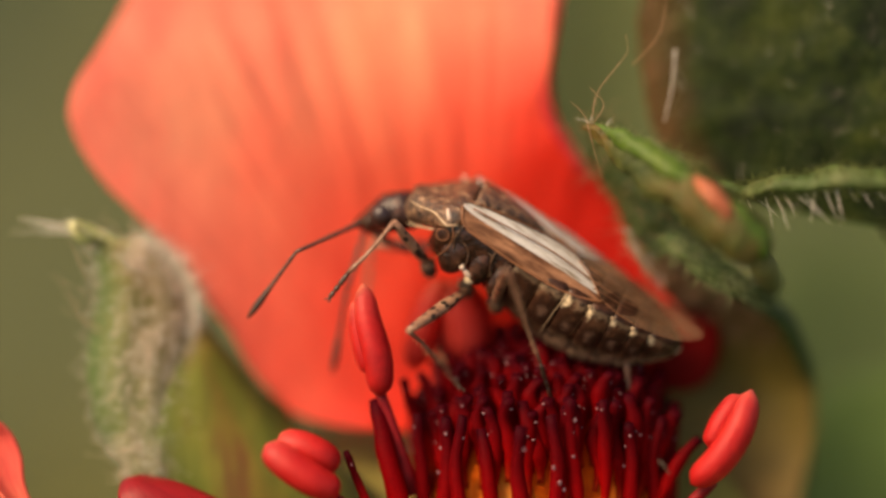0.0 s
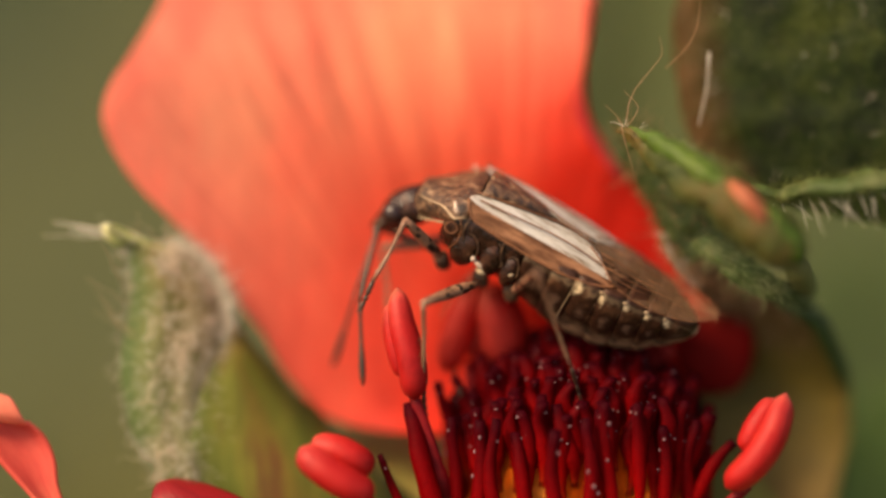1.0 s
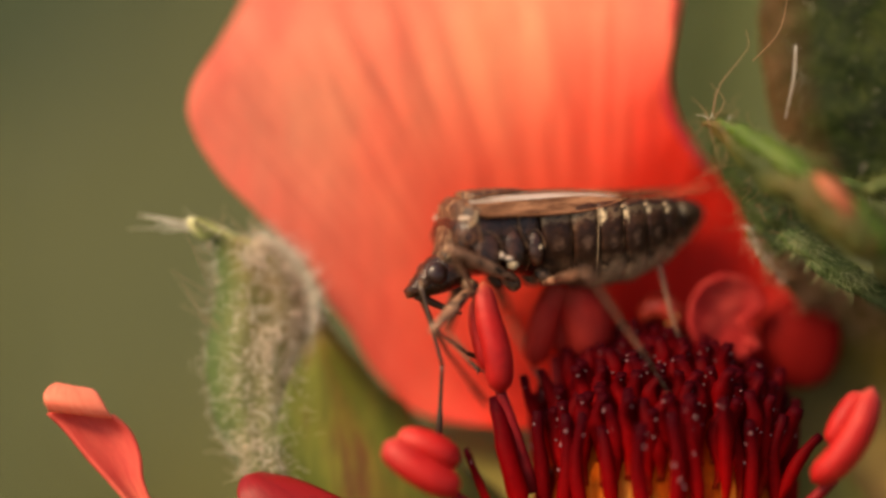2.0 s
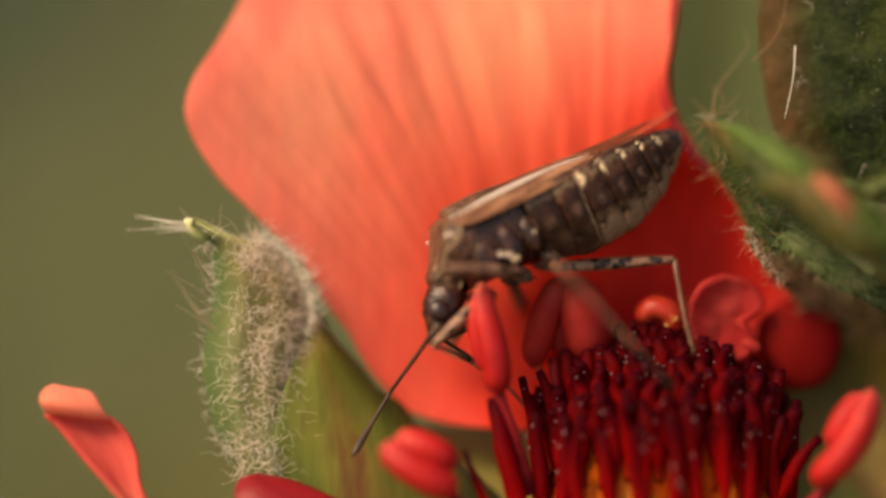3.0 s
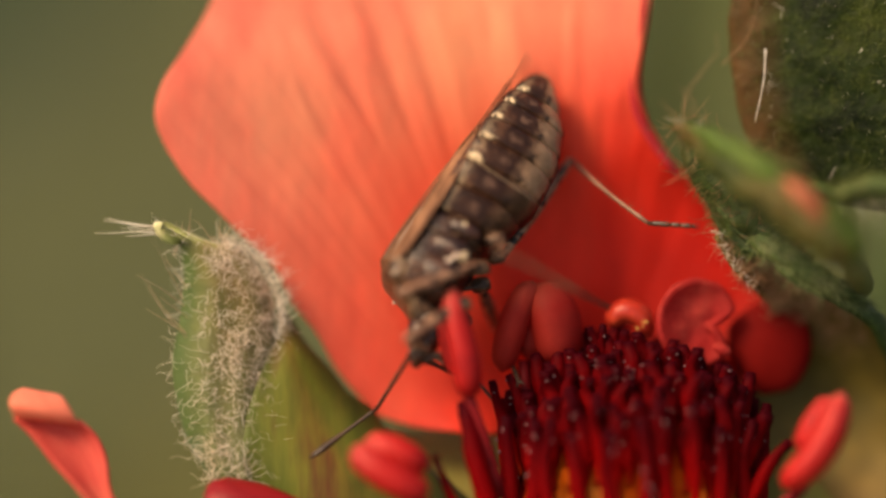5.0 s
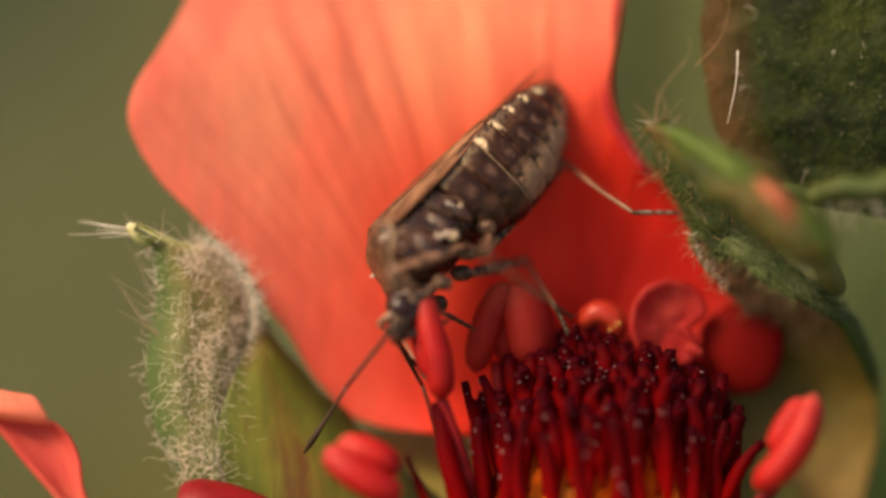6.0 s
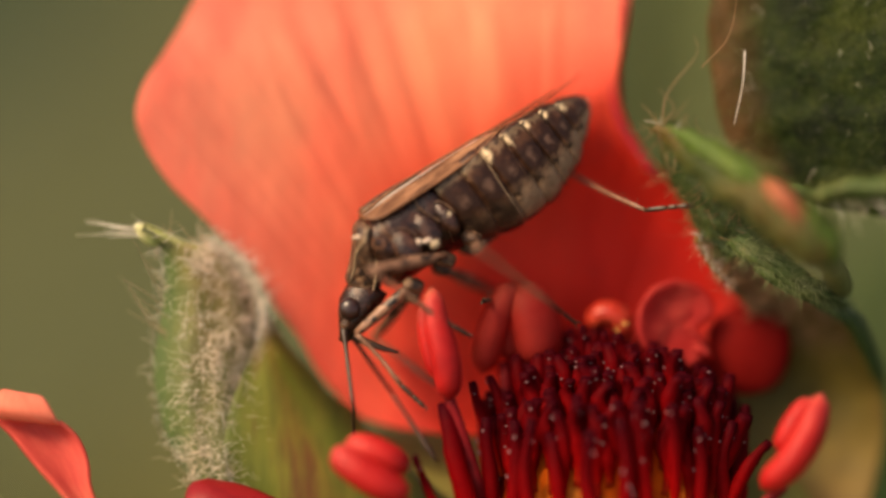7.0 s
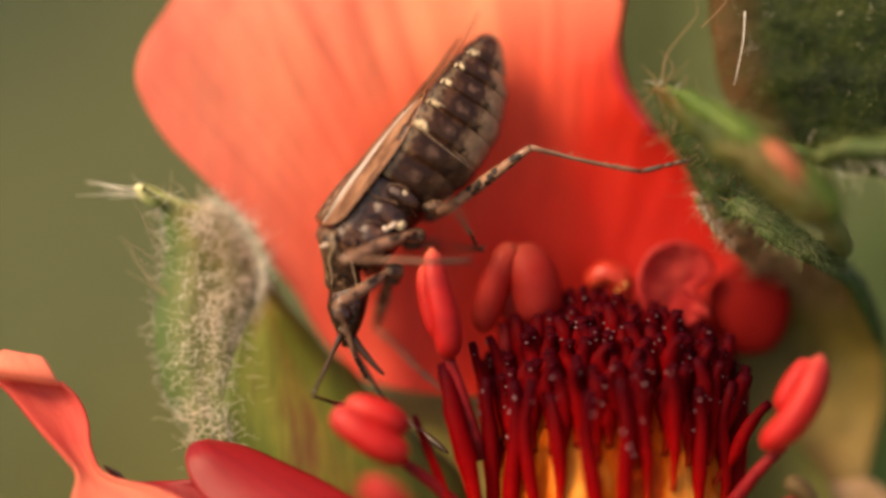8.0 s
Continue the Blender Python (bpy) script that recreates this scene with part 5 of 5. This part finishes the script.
def leg(femur_len, tibia_len, tarsus_len, thick, kink=0.1):
    fem = link("femur", femur_len, [thick * k for k in (0.55, 0.8, 1.0, 1.1, 1.12, 1.05, 0.9, 0.8, 0.6)], LEG, bug, "tan thigh flecked with black")
    tib = link("tibia", tibia_len, [thick * k for k in (0.5, 0.42, 0.37, 0.35, 0.35, 0.36, 0.38, 0.42, 0.36)], SHIN, bug, "slim reddish tan shin", 0.05)
    rn = random.Random(int(femur_len * 100))
    bm = bmesh.new()
    d = Vector((tarsus_len * math.cos(kink), 0, tarsus_len * math.sin(kink)))
    o = Vector((tibia_len, 0, 0))
    for a, b, r in ((0.0, 0.5, 0.45), (0.48, 0.7, 0.42), (0.68, 0.95, 0.4)):
        tube(bm, [o + d * (a + (b - a) * s) for s in (0, 0.3, 0.8, 1)], [thick * r * q for q in (0.7, 0.95, 1.0, 0.6)], 8)
    for s in (1, -1):
        tube(bm, [o + d * 0.93, o + d * 1.02 + Vector((0, 0.06 * s, 0.02)), o + d * 1.08 + Vector((0, 0.08 * s, -0.05))], [thick * 0.2, thick * 0.16, thick * 0.05], 5)
    part("tarsus", bm, DARK_SHIN, tib, "dark jointed foot with two claws")
    hairs = []
    for _ in range(60):
        a = rn.uniform(0, math.tau)
        w = Vector((0.5, math.cos(a), math.sin(a)))
        hairs.append((Vector((rn.uniform(0.1, 1) * tibia_len, 0, 0)) + w * thick * 0.35, w))
    hair_stuff("bristles", tib, HAIR_BROWN, hairs, 0.14, 0.006, 0.1, "fine bristles", 31, steps=2)
    return fem, tib


def antenna():
    a = link("antenna_base", 2.0, [0.10, 0.09, 0.065, 0.055, 0.055, 0.06, 0.055, 0.05, 0.05, 0.05, 0.045], DARK_SHIN, bug, "dark brown antenna base")
    b = link("antenna_tip", 2.0, [0.045, 0.045, 0.045, 0.045, 0.05, 0.05, 0.07, 0.085, 0.09, 0.075, 0.03], DARK_SHIN, bug, "brown antenna with a club tip")
    return a, b


JOINTED = {}
for side, letter in ((1, "L"), (-1, "R")):
    JOINTED[letter + "F"] = (leg(1.8, 1.6, 0.8, 0.145), (1.85, 0.6 * side, -1.2), 1.8, 2.4)
    JOINTED[letter + "M"] = (leg(2.2, 2.05, 0.97, 0.145), (0.85, 0.85 * side, -1.2), 2.2, 3.02)
    JOINTED[letter + "H"] = (leg(3.1, 2.85, 1.15, 0.15 if side < 0 else 0.115, 0.1 if side > 0 else -0.62), (0.1, 0.45 * side, -1.4), 3.1, 4.0)
    JOINTED[letter + "A"] = (antenna(), (3.82, 0.3 * side, -0.3), 2.0, 2.0)

# ---- what moves ----
# Bug: seconds, place (x, y, z), slope of its head end, turn away, roll.
BUG_ROWS = [
    (0, 3.59, 0.9, -0.18, 27.6, -0, 26),
    (0.5, 3.38, 0.9, -0.07, 27.7, 0.3, 27.9),
    (1, 3.08, 0.9, 0.19, 25, 2.9, 27.8),
    (1.2, 2.63, 1.02, 0.41, 14.5, -5.4, 20.2),
    (1.3, 2.08, 1.08, 0.58, 8.4, -7.4, 14),
    (1.5, 1.06, 1.2, 0.62, -3.1, -12.6, 4.2),
]
BUG_ROWS += [
    (2, 0.88, 1.3, 0.44, -9.1, -17.5, 0.6),
    (3.3, 0.62, 1.5, 0.77, -34.9, -12, -8.6),
    (4, 0.51, 1.5, 0.67, -37.6, -15, -20.1),
    (4.5, 0.36, 1.5, 0.49, -44, -19.6, -32.9),
    (5, -0.29, 1.5, 0.57, -62.3, -16.8, -38.1),
    (5.2, -0.23, 1.5, 0.6, -62, -18.5, -45.6),
]
BUG_ROWS += [
    (6.3, 0.24, 1.5, 1.16, -45, -24.3, -30.3),
    (6.5, 0.21, 1.5, 1.26, -35.7, -18, -12.6),
    (7, -0.09, 1.5, 1.14, -39.2, -9.9, -13.2),
    (7.5, -1, 1.5, 0.93, -53.8, -8.6, -14.4),
    (8, -1.3, 1.5, 0.68, -58.9, -9, -15.1),
]
LF_ROWS = [
    (0, 0.4, -0.33, 0.64, -1.13, -0.33, -1.2),
    (0.5, 0.15, -0.29, 0.71, -1.19, 0.18, -1.23),
    (1, -0.15, -0.26, 0.77, -1.19, -0.26, -1.4),
    (1.3, -1.33, -0.53, -0.24, -0.79, 1.78, -0.57),
    (1.5, -1.85, -0.91, -1.07, -0.44, 0.68, -2.2),
    (2, -1.47, -0.87, -2.07, -0.27, 1.05, -2.86),
    (3.3, -1.38, 0.3, -2.39, -0.24, 2.35, -2.92),
    (4, -1.41, 0.27, -2.37, -0.25, 2.32, -2.81),
    (4.5, -1.39, -0.22, -2.33, -0.19, 1.8, -2.79),
    (5, -1.35, -0.67, -2.17, -0.25, 1.38, -2.76),
    (6.5, -1.71, 0.36, -1.83, -0.32, 1.74, -3.21),
    (7, -2.05, 0.49, -2, -0.47, 0.49, -3.81),
    (7.5, -2.6, 0.08, -1.97, -1.93, 1.33, -3.91),
    (8, -2.53, -0.21, -2.27, -1.86, 1.24, -4.06),
]
RF_ROWS = [
    (0, -0.11, 2.59, 0.08, -0.34, 2.59, -2.31),
    (0.5, -0.39, 2.44, 0.11, -0.84, 2.44, -2.25),
    (1, -0.73, 1.99, 0.03, -0.4, 1.99, -2.35),
    (1.3, -1.07, 2.97, -0.85, -0.6, 1.27, -2.48),
    (1.5, -1.45, 3.09, -1.14, -0.45, 1.29, -2.38),
    (2, -1.14, 2.76, -2.15, -0.34, 0.71, -3.12),
    (3.3, -1.05, 2.77, -2.53, 0.03, 0.7, -3.09),
    (4, -1.2, 2.48, -2.56, 0.01, 0.48, -3.11),
    (4.5, -1.2, 2.3, -2.47, 0.01, 0.31, -3.03),
    (5, -1.2, 2.57, -2.31, 0.01, 0.61, -3.01),
    (6.5, -1.2, 2.75, -2.02, -0.19, 1.06, -3.39),
    (7, -1.67, 2.76, -2.14, 0.22, 2.19, -3.51),
    (7.5, -1.27, 3.1, -2.52, -0.05, 1.49, -3.83),
    (8, -1.61, 3.05, -2.82, -0.05, 2.02, -4.33),
]
LM_ROWS = [
    (0, 0.74, -0.85, -2.04, 1.82, 1.75, -3.12),
    (0.5, 0.36, -0.94, -1.31, 0.32, 0.64, -3.89),
    (1, 0.25, -0.99, -1.29, 0.33, 0.53, -3.9),
    (1.3, -0.12, -1.31, -1.25, 0.35, 0.19, -3.83),
    (1.5, -1.08, -1.01, 0.2, -0.55, -1.01, -2.77),
    (2, -1.07, -1.03, -0.13, -0.09, 1.08, -2.06),
    (3.3, -1.05, -0.75, -0.62, 1.03, 1.44, -0.8),
    (4, -1.23, -0.72, -0.67, 0.88, 1.44, -0.8),
    (4.5, -1.32, -0.62, -0.82, 0.81, 1.51, -0.99),
    (5, -1.53, -0.51, -1.1, 0.55, 1.68, -0.96),
    (6.5, -1.19, -0.95, -0.47, 0.75, 0.6, -2.2),
    (7, -1.73, -0.77, -0.5, 0.59, 0.29, -2.12),
    (7.5, -2.33, -0.56, -0.9, 0.62, -0.56, -1.54),
    (8, -2.4, -0.64, -1.19, 0.62, -0.64, -1.25),
]
RM_ROWS = [
    (0, 1.11, 2.96, -2.08, 1.99, 0.42, -3.45),
    (0.5, 0.96, 3.41, -1.65, 1.24, 1.09, -3.56),
    (1, 0.91, 3.47, -1.59, 1.18, 1.15, -3.51),
    (1.3, 0.55, 3.89, -1.39, 0.97, 1.72, -3.45),
    (1.5, 0.03, 3.83, -1.69, 0.98, 1.49, -3.34),
    (2, 0.34, 3.9, -1.75, 1.16, 1.51, -3.41),
    (3.3, 0.84, 4.11, -1.73, 1.26, 1.71, -3.52),
    (4, 0.69, 3.96, -1.75, 1.24, 1.5, -3.41),
    (4.5, 0.69, 3.81, -1.81, 1.24, 1.25, -3.32),
    (5, 0.82, 3.79, -1.92, 1.38, 1.17, -3.3),
    (6.5, 2.11, 2.58, 0.2, 3.83, 0.75, -1.46),
    (7, 1.3, 3.72, -1.07, 1.03, 0.72, -1.28),
    (7.5, 0.22, 4.19, -0.84, 1.04, 1.29, -0.98),
    (8, 0.08, 4.22, -0.93, 1.04, 1.35, -0.94),
]
LH_ROWS = [
    (0, 3.12, -2.02, -0.46, 4.2, 0.26, -3.56),
    (0.5, 3.04, -2.02, -0.56, 4.12, 0.44, -3.53),
    (1, 3.06, -1.97, -0.48, 4.14, 0.28, -3.61),
    (1.3, 2.77, -1.93, -0.24, 4.21, -0.36, -3.63),
    (1.5, 2.2, -1.86, 0.2, 4.02, -1.86, -3.36),
    (2, 2.15, -1.99, -0.67, 4.16, -0.04, -3.53),
    (3.3, 1.51, -2.06, -0.51, 4.21, -1.21, -3.33),
    (4, 1.44, -2.26, -0.38, 4.07, -1.85, -3.36),
    (4.5, 1.25, -2.36, -0.63, 4.02, -1.21, -3.28),
    (5, 0.87, -2.27, -0.08, 3.52, 0.39, -1.47),
    (6.5, 1.2, -2.05, -0.11, 3.29, 0.88, -1.84),
    (7, 0.82, -2.18, 0.01, 3.23, 0.43, -1.82),
    (7.5, 0.86, -2.03, 0.05, 3.3, 0.53, -1.81),
    (8, 0.22, -2.05, 0.12, 0.87, 1.76, -0.91),
]
RH_ROWS = [
    (0, 5.89, 0.92, -1.67, 6.24, 0.92, -4.5),
    (0.5, 5.54, 2.94, -1.78, 5.94, 2.94, -4.6),
    (1, 5.22, 3.19, -1.59, 5.12, 1.08, -3.5),
    (1.3, 4.74, 2.43, -0.58, 5.01, 2.43, -3.42),
    (1.5, 3.99, 1.73, -0.42, 4.75, 2.58, -3.03),
    (2, 3.9, 1.78, -0.43, 4.67, 1.78, -3.18),
    (3.3, 4.37, 1.91, -0.33, 4.95, 1.91, -3.12),
    (4, 2.84, 3.23, 1.62, 4.18, 0.84, 0.84),
    (4.5, 2.84, 2.38, 1.9, 4.44, 0.52, 0.45),
    (5, 2.57, 2.88, 2.09, 4.38, 1.28, 0.57),
    (6.5, 3.12, 2.79, 1.89, 4.79, 0.7, 0.91),
    (7, 2.91, 2.71, 1.9, 4.78, 0.79, 0.92),
    (7.5, 2.24, 0.42, 1.63, 4.7, 1.63, 0.86),
    (8, 2.07, 0.57, 1.47, 4.69, 1.51, 0.9),
]
LA_ROWS = [
    (0, -1.58, 0.34, -0.01, -3.07, 0.67, -1.78),
    (0.5, -0.93, 0.48, -1.1, -1.28, 0.48, -3.58),
    (1, -1.25, 0.78, -1.59, -1.05, 0.78, -4.08),
    (1.3, -1.6, 0.53, -2.19, -1.85, 1.2, -3.77),
    (1.5, -1.04, 0.52, -2.74, -0.04, 0.87, -4.8),
    (2, -1.4, 0.03, -2.27, -1.32, 0.32, -4.63),
    (3.3, -2.39, 1.51, -3.46, -3.33, 0.83, -4.71),
    (4, -2.46, 1.38, -3.48, -3.4, 0.68, -4.66),
    (4.5, -1.99, 1.39, -3.39, -3.81, 1.39, -5.11),
    (5, -2.13, 1.34, -3.97, -3.76, 0.81, -5.09),
    (6.5, -2.23, 0.21, -3.21, -2.38, 1.01, -4.25),
    (7, -2.17, 0.32, -3.34, -2.11, 1.11, -4.37),
    (7.5, -2.47, 0.32, -3.92, -2.58, 1.18, -4.28),
    (8, -2.81, 0.25, -3.82, -2.44, 1.07, -4.63),
]
RA_ROWS = [
    (0, -0.84, 1.44, -1.65, -1.12, 1.92, -3.72),
    (0.5, -1.46, 1.46, -1.35, -1.91, 1.68, -3.73),
    (1, -1.45, 1.54, -1.55, -1.89, 2.21, -3.08),
    (1.3, -0.93, 1.31, -2.19, -0.79, 2.09, -3.27),
    (1.5, -1.18, 1.78, -2.22, -0.58, 1.04, -3.38),
    (2, -1.01, 1.65, -2.82, -0.34, 2.44, -3.65),
    (3.3, 0.5, 1.9, -3.3, 1.6, 2, -4.6),
    (4, 0.5, 1.9, -3.3, 1.6, 2, -4.6),
    (4.5, 0.5, 1.9, -3.3, 1.6, 2, -4.6),
    (5, 0.5, 1.9, -3.3, 1.6, 2, -4.6),
    (6.5, -0.86, 1.65, -3.22, -0.26, 2.2, -5.07),
    (7, -1.27, 2.02, -3.35, -0.01, 1.66, -5.26),
    (7.5, -1.13, 1.7, -4.61, 0.08, 1.01, -5.57),
    (8, -1.13, 1.68, -4.97, 0.08, 0.96, -5.73),
]
NODS = [(0, 42.0), (0.5, 42.0), (1, 51.0), (1.3, 9.0), (1.5, -12.0), (2, -24.0), (3.3, 24.0), (4, 18.0), (4.5, -3.0), (5, -30.0), (6.3, -9.0), (6.5, -6.0), (7, 9.0), (7.5, 12.0), (8, 12.0)]
BEAKS = [(0, 78.0), (6.5, 78.0), (7.4, 10.0), (8, -8.0)]
NECKS = [(0, -4.0, 0.0), (0.5, -4.0, 0.0), (1, -4.0, 0.0), (1.3, 12.0, 0.0), (1.5, 28.0, 0.0), (2, 36.0, 0.0), (3.3, 16.0, 0.0), (4, 16.0, 0.0), (4.5, 20.0, 0.0), (5, 28.0, 0.0), (6.3, 24.0, 0.0), (6.5, 20.0, 0.0), (7, 8.0, 12.0), (7.5, 8.0, 12.0), (8, 8.0, 12.0)]
LIMB_ROWS = {"LF": LF_ROWS, "RF": RF_ROWS, "LM": LM_ROWS, "RM": RM_ROWS, "LH": LH_ROWS, "RH": RH_ROWS, "LA": LA_ROWS, "RA": RA_ROWS}


def eased(rows, t):
    """The row's values at t, smooth and without overshoot."""
    if t <= rows[0][0]:
        return rows[0][1:]
    for i in range(len(rows) - 1):
        if rows[i][0] <= t <= rows[i + 1][0]:
            break
    else:
        return rows[-1][1:]
    h = rows[i + 1][0] - rows[i][0]
    f = (t - rows[i][0]) / h
    out = []
    for k in range(1, len(rows[0])):
        def slope(j):
            if j <= 0 or j >= len(rows) - 1:
                return 0.0
            a = (rows[j][k] - rows[j - 1][k]) / (rows[j][0] - rows[j - 1][0])
            b = (rows[j + 1][k] - rows[j][k]) / (rows[j + 1][0] - rows[j][0])
            return 0.0 if a * b <= 0 else 2 * a * b / (a + b)
        p, q = rows[i][k], rows[i + 1][k]
        m, n = slope(i) * h, slope(i + 1) * h
        out.append((2 * f ** 3 - 3 * f * f + 1) * p + (f ** 3 - 2 * f * f + f) * m + (3 * f * f - 2 * f ** 3) * q + (f ** 3 - f * f) * n)
    return out


def frame_of(fwd, up):
    x = fwd.normalized()
    z = (up - x * up.dot(x)).normalized()
    y = z.cross(x)
    return Matrix((x, y, z)).transposed().to_4x4()


def bug_pose(t):
    """The bug in flower space, millimetres."""
    x, y, z, h, a, r = eased(BUG_ROWS, t)
    h, a, r = radians(h), radians(a), radians(r)
    fwd = Vector((-math.cos(h) * math.cos(a), math.sin(a), math.sin(h) * math.cos(a)))
    up = Vector((0, 0, 1))
    up = (up - fwd * up.dot(fwd)).normalized()
    left = up.cross(fwd)
    return Matrix.Translation((x, y, z)) @ frame_of(fwd, up * math.cos(r) + left * math.sin(r))


def in_metres(m):
    m = m.copy()
    m.translation *= MM
    return m


def motions():
    times = [k / 10 for k in range(81)]
    poses = {t: bug_pose(t) for t in times}
    walk(bug, [(t, W @ in_metres(poses[t])) for t in times])
    neck = {t: Matrix.Translation(NECK) @ pose(0, 0, 0, 0, eased(NECKS, t)[0], -eased(NECKS, t)[1]) for t in times}
    nod = {t: neck[t] @ Matrix.Translation(PIVOT - NECK) @ pose(0, 0, 0, 0, eased(NODS, t)[0], 0) for t in times}
    walk(pron, [(t, in_metres(neck[t])) for t in times])
    walk(head, [(t, in_metres(nod[t])) for t in times])
    walk(rostrum, [(t, in_metres(Matrix.Translation(BEAK) @ pose(0, 0, 0, 0, eased(BEAKS, t)[0], 0))) for t in times])
    for key, ((first, second), hip, la, lb) in JOINTED.items():
        rows_a, rows_b = [], []
        for t in times:
            inv = poses[t].inverted()
            v = eased(LIMB_ROWS[key], t)
            knee, foot = inv @ Vector(v[:3]), inv @ Vector(v[3:])
            root = Vector(hip)
            if key[1] == "A":
                root = nod[t] @ (root - NAPE)
            way = (knee - root).normalized()
            knee = root + way * la
            back_way = Vector((0, 0, 1)) if abs(way.z) < 0.9 else Vector((-1, 0, 0))
            rows_a.append((t, in_metres(Matrix.Translation(root) @ frame_of(way, back_way))))
            down = (foot - knee).normalized()
            rows_b.append((t, in_metres(Matrix.Translation(knee) @ frame_of(down, -way if abs(down.dot(way)) < 0.95 else back_way))))
        walk(first, rows_a)
        walk(second, rows_b)


motions()
